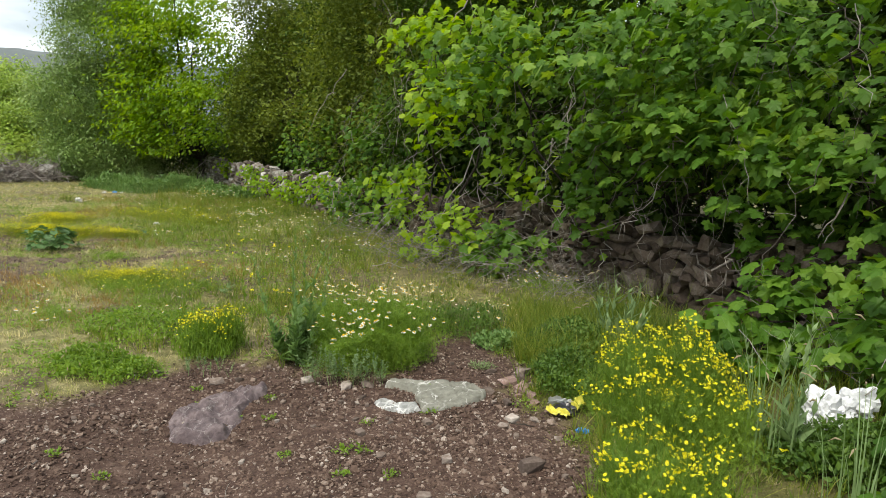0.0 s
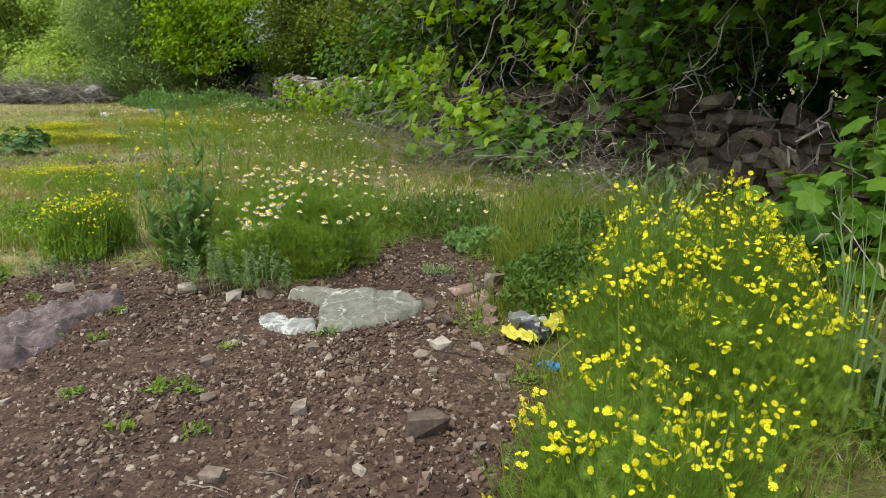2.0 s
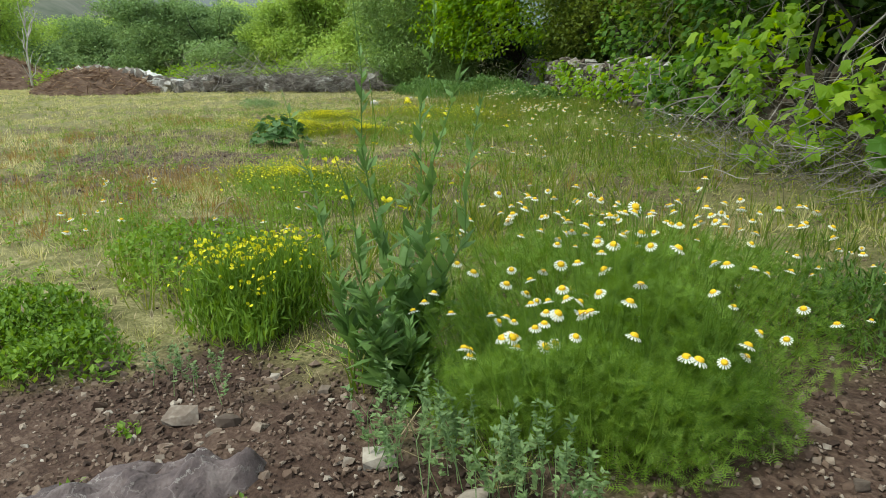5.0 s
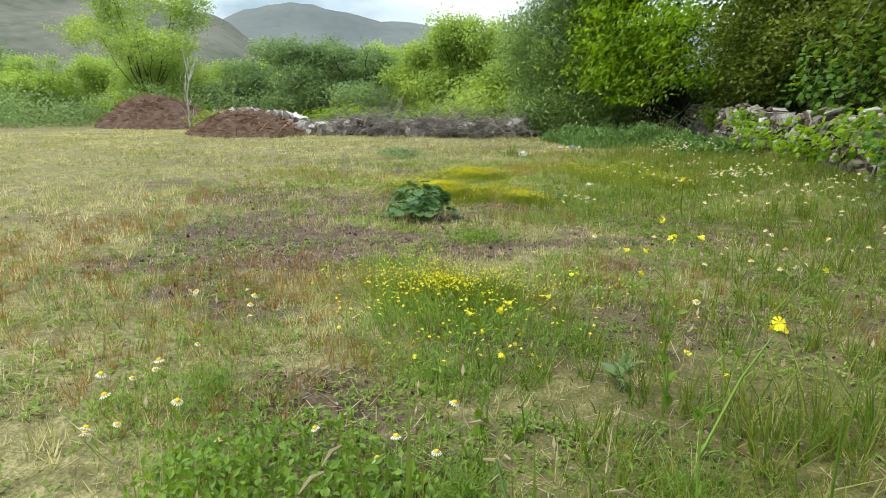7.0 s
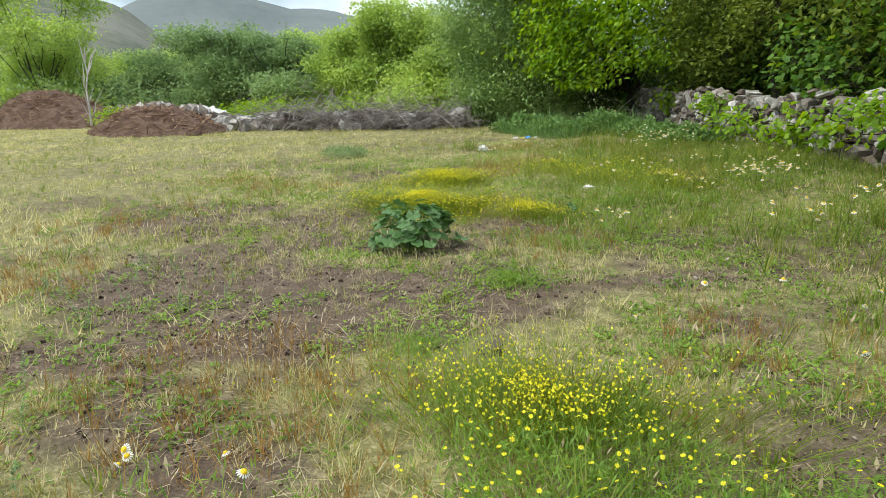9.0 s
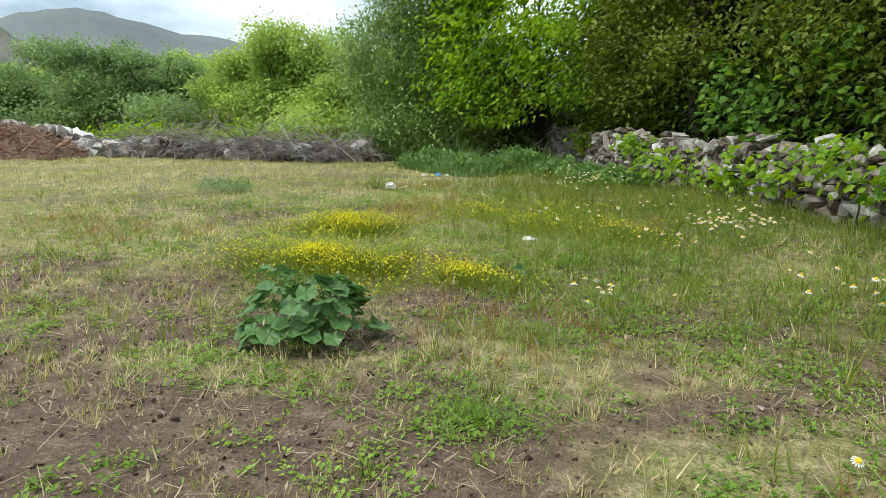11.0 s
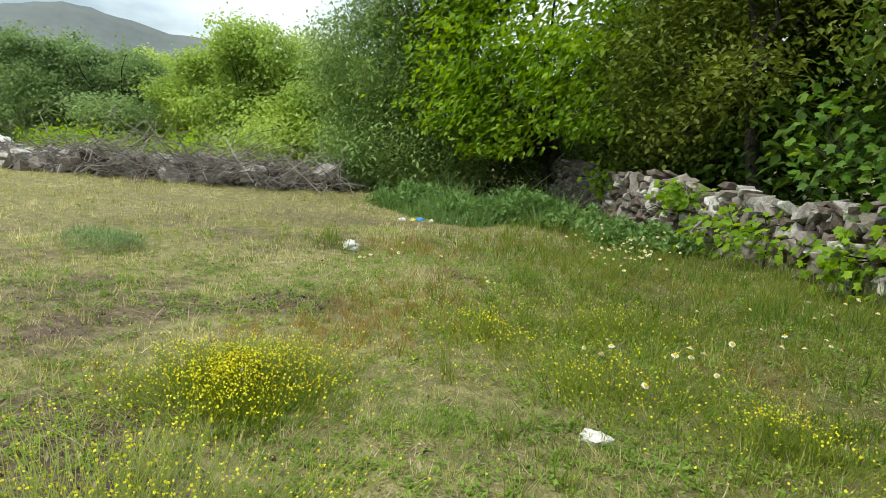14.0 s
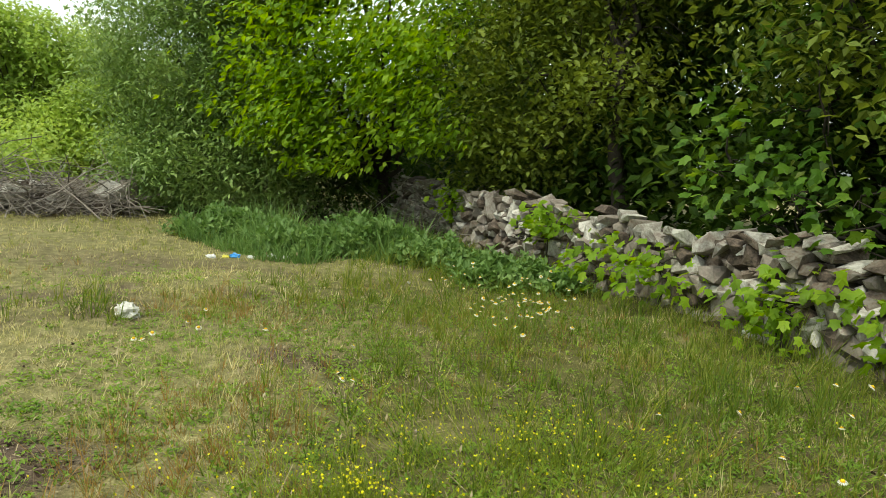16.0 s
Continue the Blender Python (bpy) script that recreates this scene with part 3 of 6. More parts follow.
tree("hedge_tree", "dark green broadleaf tree in the hedge behind the wall", (0.6, 17.6),
     [(-0.6, 16.6, 2.4, 1.4, 1.3, 1.5), (0.6, 16.0, 4.2, 1.9, 1.7, 1.6), (-0.4, 17.0, 6.0, 2.2, 1.9, 1.5), (1.6, 14.8, 2.6, 1.5, 1.3, 1.5)],
     26000, 0.135, "leaf", M_LEAF_DARK, 0.14, seed=15)
tree("hedge_tree", "dark green broadleaf tree in the hedge behind the wall", (4.4, 13.6),
     [(3.2, 12.8, 2.4, 1.5, 1.3, 1.5), (4.4, 12.0, 4.4, 1.9, 1.7, 1.6), (5.6, 11.0, 2.8, 1.7, 1.5, 1.7), (4.0, 13.0, 6.0, 2.2, 1.9, 1.5)],
     24000, 0.135, "leaf", M_LEAF_DARK, 0.14, seed=16)
tree("hedge_tree", "dark green broadleaf tree in the hedge behind the wall", (8.2, 9.2),
     [(7.4, 9.0, 2.6, 1.6, 1.5, 1.6), (8.2, 8.2, 4.4, 2.0, 1.8, 1.7), (9.2, 6.8, 3.0, 1.8, 1.6, 1.6)],
     13000, 0.15, "leaf", M_LEAF_DARK, 0.14, seed=17)
tree("ash_tree", "dark green ash-like tree behind the vines on the wall", (-2.9, 22.6),
     [(-3.5, 22.8, 2.0, 1.1, 0.9, 1.1), (-2.8, 23.0, 3.6, 1.6, 1.4, 1.6), (-4.0, 24.0, 5.2, 1.8, 1.6, 1.6), (-1.6, 22.1, 2.4, 1.4, 1.2, 1.6), (-2.6, 23.4, 6.4, 2.0, 1.8, 1.4)],
     18000, 0.13, "leaf", M_LEAF_DARK, 0.13, seed=18)
# thicket filling the depth of the hedge
g = np.random.default_rng(40)
n = 140000
s_ = g.uniform(-9, WALL_LEN + 3, n // 10)
o_ = 2.2 + g.gamma(2.0, 1.3, n // 10)
hgt = (5.8 + 2.6 * lattice(s_, o_, 0.45, 2)) * np.clip(1.0 + s_ / 16, 0.4, 1)
zc = g.uniform(0.1, 1.0, n // 10) ** 0.9 * hgt
pos = np.stack([WALL_A.x + WALL_U.x * s_ + WALL_N.x * o_, WALL_A.y + WALL_U.y * s_ + WALL_N.y * o_, zc + 0.3], -1)
pos = np.repeat(pos, 10, 0) + g.normal(size=(len(pos) * 10, 3)) * 0.3
s_ = g.uniform(-9, WALL_LEN + 2, 2600)
o_ = g.uniform(0.7, 3.0, 2600)
low = np.stack([WALL_A.x + WALL_U.x * s_ + WALL_N.x * o_, WALL_A.y + WALL_U.y * s_ + WALL_N.y * o_, 0.4 + 1.7 * g.random(2600) ** 1.2], -1)
pos = np.concatenate([pos, np.repeat(low, 10, 0) + g.normal(size=(26000, 3)) * 0.25])
thicket = part("hedge_thicket", tri_mesh("hedge_thicket", *leaves(pos, 0.23, "leaf", 0.9, g)), M_LEAF_DARK)
tagged(thicket, "dense dark green thicket behind the stone wall", "thicket", kind="stuff")

# maples and vines hanging over the wall
tree("maple_shrub", "maple shrub with bright green lobed leaves before the wall", (4.3, 9.4),
     [(3.9, 8.9, 0.8, 0.7, 0.5, 0.6), (4.6, 8.2, 0.6, 0.7, 0.5, 0.5), (3.2, 9.3, 1.5, 0.6, 0.5, 0.5), (3.7, 8.4, 2.1, 1.0, 0.9, 1.0), (4.6, 7.9, 1.3, 1.1, 0.9, 0.9), (3.9, 9.0, 3.4, 1.5, 1.2, 1.1), (5.2, 8.6, 2.7, 1.2, 1.1, 1.3), (3.9, 7.6, 0.8, 0.5, 0.5, 0.6), (4.3, 6.7, 1.5, 0.7, 0.6, 0.6), (4.0, 7.2, 2.6, 0.9, 0.8, 0.8)],
     2900, 0.155, "lobe", M_LEAF_VINE, 0.06, seed=21, clump=0.22, per=14, flat=0.5, face=TO_FIELD, droop=1.3, category="shrub")
tree("maple_shrub", "maple shrub with bright green lobed leaves before the wall", (1.7, 11.7),
     [(1.5, 10.7, 0.75, 0.5, 0.4, 0.5), (1.8, 10.8, 1.4, 0.6, 0.5, 0.45), (2.4, 10.4, 2.1, 1.0, 0.8, 0.6), (2.3, 10.9, 3.3, 1.5, 1.1, 0.9), (0.6, 11.6, 2.9, 1.2, 1.0, 0.9), (3.2, 10.2, 3.0, 1.0, 0.9, 0.9)],
     1900, 0.155, "lobe", M_LEAF_VINE, 0.06, seed=22, clump=0.22, per=13, flat=0.5, face=TO_FIELD, droop=1.3, category="shrub")
tree("bramble_bush", "yellow-green climbing bush with lobed leaves", (-0.4, 13.2),
     [(-0.5, 13.0, 2.4, 0.5, 0.5, 0.7), (0.2, 12.0, 0.7, 0.5, 0.35, 0.4), (-0.5, 12.5, 0.45, 0.4, 0.4, 0.3), (-0.9, 13.6, 1.0, 0.6, 0.5, 0.5), (-0.6, 13.8, 3.4, 0.8, 0.7, 0.8), (0.5, 13.2, 3.3, 0.7, 0.7, 0.8), (0.9, 11.7, 1.5, 0.45, 0.4, 0.4)],
     1700, 0.15, "lobe2", M_LEAF_LIME, 0.05, seed=23, clump=0.2, per=12, flat=0.5, face=TO_FIELD, droop=1.3, category="shrub")
tree("bramble_bush", "yellow-green climbing bush with lobed leaves", (-2.1, 16.6),
     [(-2.0, 16.2, 0.7, 0.7, 0.6, 0.5), (-2.6, 17.0, 0.5, 0.5, 0.5, 0.4), (-1.5, 15.5, 0.8, 0.7, 0.6, 0.6), (-1.6, 16.4, 2.0, 0.9, 0.8, 0.9)],
     1700, 0.13, "lobe2", M_LEAF_VINE, 0.04, seed=24, clump=0.2, per=12, flat=0.5, face=TO_FIELD, droop=1.3, category="shrub")
tree("maple_shrub", "maple branches hanging low over the stone wall", (2.9, 11.2),
     [(1.9, 9.9, 1.9, 0.8, 0.5, 0.35), (2.7, 9.2, 2.2, 0.9, 0.5, 0.4), (3.4, 8.6, 1.7, 0.7, 0.5, 0.5), (2.3, 9.8, 2.9, 1.2, 0.7, 0.6)],
     1600, 0.155, "lobe", M_LEAF_VINE, 0.05, seed=26, clump=0.21, per=13, flat=0.5, face=TO_FIELD, droop=1.3, category="shrub")
for k, (x, y, z, w, h, n) in enumerate([(3.1, 5.5, 0.22, 0.5, 0.22, 300), (3.6, 6.7, 0.4, 0.5, 0.35, 360), (2.5, 7.6, 0.3, 0.45, 0.28, 330), (3.0, 8.0, 0.45, 0.4, 0.4, 330), (2.6, 4.9, 0.12, 0.4, 0.12, 200), (0.7, 11.5, 0.4, 0.5, 0.35, 330), (3.6, 7.3, 0.7, 0.5, 0.5, 400)]):
    tree("maple_seedling", "low young maple with fresh green lobed leaves in the weeds", (x, y), [(x, y, z, w, w * 0.8, h)], n // 2, 0.165, "lobe", M_LEAF_VINE, 0.012, fork=(x, y, z * 0.6), seed=36 + k, clump=0.13, per=7, face=TO_FIELD, droop=1.2, group="young maples by the wall", twigs=4, category="shrub")
r = random.Random(88)
out = []
for k in range(260):
    s0 = r.uniform(15.0, 27.5)
    a = on_wall(s0, r.uniform(-1.3, 0.1), r.uniform(0.7, 3.4) if k % 5 else r.uniform(2.0, 5.0))
    b = a + Vector((r.gauss(0, 0.45), r.gauss(0, 0.45), -r.uniform(0.3, 1.5)))
    b.z = max(b.z, 0.4)
    rad = r.uniform(0.002, 0.006) if k % 6 else r.uniform(0.007, 0.013)
    path = wobble(a, b, 9, 0.10, r)
    out.append(tube(path, [rad] * 7 + [rad * 0.8, rad * 0.6, rad * 0.4], 5))
    for j in range(3):
        st = path[r.randint(2, 7)]
        e = st + Vector((r.gauss(0, 0.16), r.gauss(0, 0.16), r.gauss(-0.1, 0.15)))
        out.append(tube(wobble(st, e, 4, 0.03, r), [rad * 0.5, rad * 0.45, rad * 0.4, rad * 0.3, rad * 0.2], 4))
hang = part("hanging_stems", tri_mesh("hanging_stems", *joined(out)), M_TWIG)
tagged(hang, "bare pale climber stems hanging in the hedge", "climber", kind="stuff")
tree("grape_vine", "bright green grape vine climbing over the stone wall", (-4.2, 21.4),
     [(-4.5, 20.8, 1.25, 0.5, 0.45, 0.4), (-5.0, 21.5, 1.6, 0.7, 0.6, 0.5), (-3.9, 20.0, 1.3, 0.6, 0.5, 0.5), (-3.2, 19.2, 1.2, 0.6, 0.5, 0.5), (-4.2, 21.6, 2.6, 1.0, 0.8, 0.9), (-3.2, 19.8, 2.2, 0.9, 0.8, 0.8)],
     800, 0.125, "lobe2", M_LEAF_VINE, 0.035, seed=25, clump=0.18, per=9, face=TO_FIELD, droop=1.3, category="vine")
for k, (s, off, z, w, h) in enumerate([(8.2, -0.42, 0.42, 0.7, 0.34), (9.3, -0.42, 0.5, 0.65, 0.36), (7.1, -0.4, 0.72, 0.4, 0.2), (4.0, -0.35, 0.75, 0.18, 0.3), (10.8, -0.45, 0.4, 0.4, 0.3), (12.0, -0.45, 0.6, 0.5, 0.4), (13.3, -0.5, 0.65, 0.6, 0.4), (14.4, -0.5, 0.6, 0.5, 0.4)]):
    c = on_wall(s, off)
    tree("grape_vine", "bright green grape vine shoot on the face of the stone wall", (c.x, c.y), [(c.x, c.y, z, w, w * 0.8, h)], 170, 0.115, "lobe2", M_LEAF_LIME, 0.012, fork=(c.x, c.y, z * 0.7), seed=30 + k, clump=0.13, per=7, face=TO_FIELD, droop=1.3, group="vine shoots on the wall", twigs=3, category="vine")

# added bush: its dark leaves stand in for the shadow under the trees
tree("dark_bush", "dark green bush added at the wall's far end for tree shade", (-12.2, 28.6),
     [(-12.0, 28.0, 0.8, 1.2, 0.9, 0.8), (-10.9, 28.8, 0.9, 1.1, 0.8, 0.9), (-11.6, 28.6, 1.9, 1.3, 1.0, 0.9)], 9000, 0.12, "leaf", M_LEAF_DARK, 0.06, seed=48, category="shrub")

# ---------------- far trees beyond the field ----------------
def far_tree(px, py, w, h, mat, seed, label, n=30000, size=0.17, low=0.0):
    r = random.Random(seed)
    bl = []
    for i in range(9):
        f = i / 8
        w_i = w * r.uniform(0.20, 0.33) * (1.15 - 0.45 * f)
        bl.append((px + r.uniform(-0.42, 0.42) * w * (1.1 - 0.5 * f), py + r.uniform(-0.35, 0.35) * w, low + h * (0.22 + 0.66 * f + r.uniform(-0.06, 0.08)), w_i, w_i, h * r.uniform(0.10, 0.2)))
    bl.append((px, py, h * 0.14, w * 0.42, w * 0.4, h * 0.14))
    for i in range(7):
        a = r.uniform(0, 6.28)
        bl.append((px + math.cos(a) * w * 0.3, py + math.sin(a) * w * 0.25, h * r.uniform(0.6, 1.02), w * 0.06, w * 0.06, h * r.uniform(0.07, 0.14)))
    return tree("field_tree", label, (px, py), bl, n, size, "leaf", mat, 0.08, seed=seed, clump=0.27, per=15, group="trees beyond the field", twigs=2)


def bearing(az, d, cx=-4.07, cy=9.18):
    a = radians(az)
    return cx - math.sin(a) * d, cy + math.cos(a) * d


FAR = [(57, 46, 7, 5.2, 1), (53.5, 38, 6.0, 5.6, 1), (49.5, 36, 5.6, 5.0, 1), (45.5, 42, 6.5, 5.6, 0), (42.5, 34, 4.5, 5.0, 0), (39.5, 31, 4.6, 6.6, 0), (37, 33, 5.0, 6.4, 0), (34.5, 30, 4.4, 5.4, 0),
       (61, 50, 7.5, 5.0, 0), (65, 47, 7, 4.8, 1), (69, 52, 7, 5.0, 0), (73, 50, 7, 5.0, 0), (78, 55, 8, 5.5, 1), (41, 50, 8, 6.4, 0), (31, 33, 5, 6.0, 1), (47, 55, 8, 6.5, 0), (55, 58, 9, 6.0, 0)]
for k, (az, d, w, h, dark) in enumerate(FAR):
    far_tree(*bearing(az, d), w, h * 0.8, M_LEAF_FARDARK_HAZED if dark else M_LEAF_FAR_HAZED, 50 + k, "rounded dark green field tree" if dark else "fresh green field tree with a loose crown")
far_tree(*bearing(66.5, 41), 7.5, 8.2, M_LEAF_FAR_HAZED, 90, "large fresh green tree beyond the soil heaps", 34000)

# low scrub between the far trees
g = np.random.default_rng(41)
n = 6500
az = np.radians(g.uniform(27, 92, n))
d = g.uniform(36, 66, n)
hh = (0.9 + 1.7 * lattice(np.degrees(az), d, 0.22, 4)) * g.random(n)
pos = np.stack([-4.07 - np.sin(az) * d, 9.18 + np.cos(az) * d, hh], -1)
pos = np.repeat(pos, 12, 0) + g.normal(size=(n * 12, 3)) * np.array([0.5, 0.5, 0.3])
pos[:, 2] = np.maximum(pos[:, 2], 0.1)
scrub = part("far_scrub", tri_mesh("far_scrub", *leaves(pos, 0.2, "leaf", 0.9, g)), M_LEAF_FARDARK_HAZED)
tagged(scrub, "low green scrub between the trees beyond the field", "scrub", kind="stuff")

# ---------------- heaps, far wall, brush ----------------
def heap(name, label, x, y, rx, ry, h, seed):
    a = np.linspace(-1.15, 1.15, 70)
    u, v = np.meshgrid(a, a)
    rr = np.hypot(u, v)
    z = h * np.clip(1 - rr ** 2, -0.2, 1) ** 1 * (1 + 0.5 * (lattice(u * rx + seed, v * ry, 1.3, seed) - 0.5))
    z = np.where(z > 0, z, -0.15) + 0.16 * (lattice(u * rx, v * ry, 4.0, seed + 1) - 0.5) + 0.10 * (lattice(u * rx, v * ry, 9.0, seed + 2) - 0.5)
    z = np.where(rr > 1.02, -0.3, z)
    pts = np.stack([u * rx, v * ry, z], -1)
    i = (np.arange(69)[:, None] * 70 + np.arange(69)[None]).ravel()
    t = np.stack([i, i + 1, i + 71, i, i + 71, i + 70], -1).reshape(-1, 3)
    ob = part(name, tri_mesh(name, pts, t), M_HEAP)
    ob.location = (x, y, gz(x, y))
    return tagged(ob, label, "soil heap", "soil heaps")


heap("earth_mound", "heap of reddish-brown soil and rubble on the field", -23.9, 20.7, 3.0, 1.7, 0.82, 3)
heap("earth_mound", "large heap of brown soil overgrown at its foot", -35.0, 22.6, 4.6, 2.4, 1.4, 4)


def heap_litter(label, x, y, rx, ry, h, seed, n=900):
    """Dry stalks and roots strewn over a heap."""
    r = random.Random(seed)
    out = []
    for i in range(n):
        a, q = r.uniform(0, 6.28), math.sqrt(r.random()) * 0.98
        c = Vector((math.cos(a) * q * rx, math.sin(a) * q * ry, h * (1 - q * q) + r.uniform(0.0, 0.10)))
        d = Vector((r.gauss(0, 1), r.gauss(0, 1), r.gauss(0, 0.35))).normalized() * r.uniform(0.12, 0.4)
        rad = r.uniform(0.006, 0.016)
        out.append(tube(wobble(c - d, c + d, 3, 0.05, r), [rad, rad, rad * 0.8, rad * 0.5], 3))
    ob = part("heap_stalks", tri_mesh("heap_stalks", *joined(out)), M_HEAP_STALK)
    ob.location = (x, y, gz(x, y))
    return tagged(ob, label, "dry stalks", kind="stuff")


M_HEAP_STALK = grain_material("heap_stalk", [(0.2, (0.10, 0.055, 0.035)), (0.5, (0.21, 0.125, 0.08)), (0.85, (0.36, 0.25, 0.16))], 3, 0.95, 0.3, island=0.7)
heap_litter("reddish dry stalks strewn over the soil heap", -23.9, 20.7, 2.9, 1.65, 0.82, 71)
heap_litter("brown dry stalks strewn over the large soil heap", -35.0, 22.6, 4.5, 2.3, 1.4, 72, 1300)


def hull_stone(seed, flat=1.0, pts=16):
    r = random.Random(seed)
    bm = bmesh.new()
    corners = [(x, y, z) for x in (-1, 1) for y in (-1, 1) for z in (-1, 1)]
    for i in range(pts):
        if i < 8:
            p = Vector(corners[i]) * 0.38 + Vector((r.gauss(0, 0.13), r.gauss(0, 0.13), r.gauss(0, 0.13)))
        else:
            d = Vector((r.gauss(0, 1), r.gauss(0, 1), r.gauss(0, 1))).normalized()
            p = d * r.uniform(0.40, 0.60)
        bm.verts.new((p.x, p.y, p.z * flat))
    ret = bmesh.ops.convex_hull(bm, input=bm.verts)
    bmesh.ops.delete(bm, geom=[g for g in ret["geom_interior"] if isinstance(g, bmesh.types.BMVert)], context="VERTS")
    bmesh.ops.triangulate(bm, faces=bm.faces)
    bm.normal_update()
    return bm


def stone_arrays(seed, flat=1.0, pts=16):
    bm = hull_stone(seed, flat, pts)
    bm.verts.index_update()
    v = np.array([x.co[:] for x in bm.verts])
    f = np.array([[x.index for x in p.verts] for p in bm.faces])
    bm.free()
    return v, f


STONES = [stone_arrays(200 + i, 1.0, 15) for i in range(14)]
STONE_MESH = [tri_mesh("stone", *s) for s in STONES]
for s in STONE_MESH:
    s.materials.append(M_STONE)


def rubble(n, place, size, mat, name, parent=None, flat=0.7, seed=5):
    """Loose stones joined into one mesh; place(i) gives x, y, z."""
    g = np.random.default_rng(seed)
    out = []
    pos = np.array([place(i) for i in range(n)])
    for k in range(len(STONES)):
        sel = np.arange(n) % len(STONES) == k
        m = int(sel.sum())
        if m:
            rot = turns(g.uniform(0, 6.28, m), g.normal(0, 0.35, m), g.normal(0, 0.35, m)) * np.array([1.0, 0.8, flat])[None, None, :]
            out.append(stamp(*STONES[k], pos[sel], rot, g.uniform(0.5, 1.4, m) * size))
    return part(name, tri_mesh(name, *joined(out)), mat, parent)


# dry stone wall
wall = thing("wall_east", on_wall(0), "old dry stone wall of grey field stones with lichen", "stone wall", kind="structure")
core = bmesh.new()
for i in range(60):
    s = i * WALL_LEN / 60
    m = Matrix.Translation(on_wall(s + WALL_LEN / 120, 0.10, 0.36)) @ Matrix.Rotation(math.atan2(WALL_U.y, WALL_U.x), 4, "Z") @ Matrix.Diagonal((WALL_LEN / 60 * 1.04, 0.42, 0.82 + 0.05 * math.sin(i * 1.7), 1))
    bmesh.ops.create_cube(core, size=1.0, matrix=m)
c = part("wall_core", core, M_CORE, wall)
c.matrix_parent_inverse = Matrix.Translation(wall.location).inverted()


def far_wall_point(i):
    f = far_rng.random()
    x = -14.5 - 15.5 * f
    y = 25.0 - 2.6 * min(1, f / 0.45) + 1.0 * max(0, f - 0.45)
    return x, y + far_rng.gauss(0, 0.25), gz(x, y) + max(0, far_rng.uniform(0.0, 0.42 + 0.35 * (f > 0.6)))


far_rng = random.Random(3)
far_wall = rubble(620, far_wall_point, 0.36, M_STONE_STUFF, "wall_north", flat=0.75, seed=8)
tagged(far_wall, "low tumbled wall of grey stones along the field's end", "stone wall", kind="structure")


def brush_pile(label, spots, n, seed, length=1.1):
    """Grey cut branches lying across one another."""
    r = random.Random(seed)
    x0, y0 = spots[0][:2]
    out = []
    for i in range(n):
        x, y, w, h = spots[r.randrange(len(spots))]
        c = Vector((x + r.gauss(0, w), y + r.gauss(0, 0.35), 0))
        c.z = gz(c.x, c.y) + abs(r.gauss(0.0, 1)) * h * 0.5 + 0.06
        a = r.uniform(0, 6.28)
        d = Vector((math.cos(a), math.sin(a), r.gauss(0.2, 0.5))) * length * r.uniform(0.3, 0.8)
        p0, p1 = c - d, c + d
        p0.z = max(p0.z, gz(p0.x, p0.y) + 0.02)
        p1.z = max(p1.z, gz(p1.x, p1.y) + 0.02)
        rad = r.uniform(0.004, 0.016) * min(1, length)
        out.append(tube(wobble(p0, p1, 3, 0.14 * length, r), [rad, rad * 0.9, rad * 0.7, rad * 0.4], 4))
    v, f = joined(out)
    ob = part("brush_pile", tri_mesh("brush_pile", v - np.array([x0, y0, 0]), f), M_TWIG)
    ob.location = (x0, y0, 0)
    return tagged(ob, label, "brushwood", kind="stuff")


brush_pile("pile of grey cut branches along the field's end", [(-18.0, 23.4, 1.0, 0.8), (-19.5, 23.0, 0.8, 0.8), (-16.4, 23.9, 0.8, 0.8), (-15.2, 24.6, 0.6, 0.5), (-20.8, 22.8, 0.6, 0.6)], 1500, 61, 0.85)
brush_pile("grey dead twigs at the foot of the bushes", [(-0.2, 11.6, 0.5, 0.45), (-0.9, 12.5, 0.4, 0.5), (0.7, 10.9, 0.5, 0.4), (1.5, 10.2, 0.4, 0.3), (3.3, 7.6, 0.4, 0.5), (-1.9, 15.0, 0.5, 0.4), (0.2, 12.0, 0.5, 1.0), (1.2, 11.2, 0.5, 1.1), (-0.6, 13.1, 0.4, 1.0)], 1500, 62, 0.3)
c = on_wall(3.0, -0.1)
brush_pile("bundle of grey twigs lying on the wall", [(c.x, c.y, 0.5, 0.9), (c.x + 0.4, c.y - 0.6, 0.5, 0.9)], 110, 63, 0.8)

# ---------------- meadow grass ----------------
def scatter(n, x0, x1, y0, y1, keep, g):
    """Random places in a rectangle, thinned by keep(x, y) in 0 to 1."""
    x, y = g.uniform(x0, x1, n), g.uniform(y0, y1, n)
    k = g.random(n) < keep(x, y)
    return x[k], y[k]


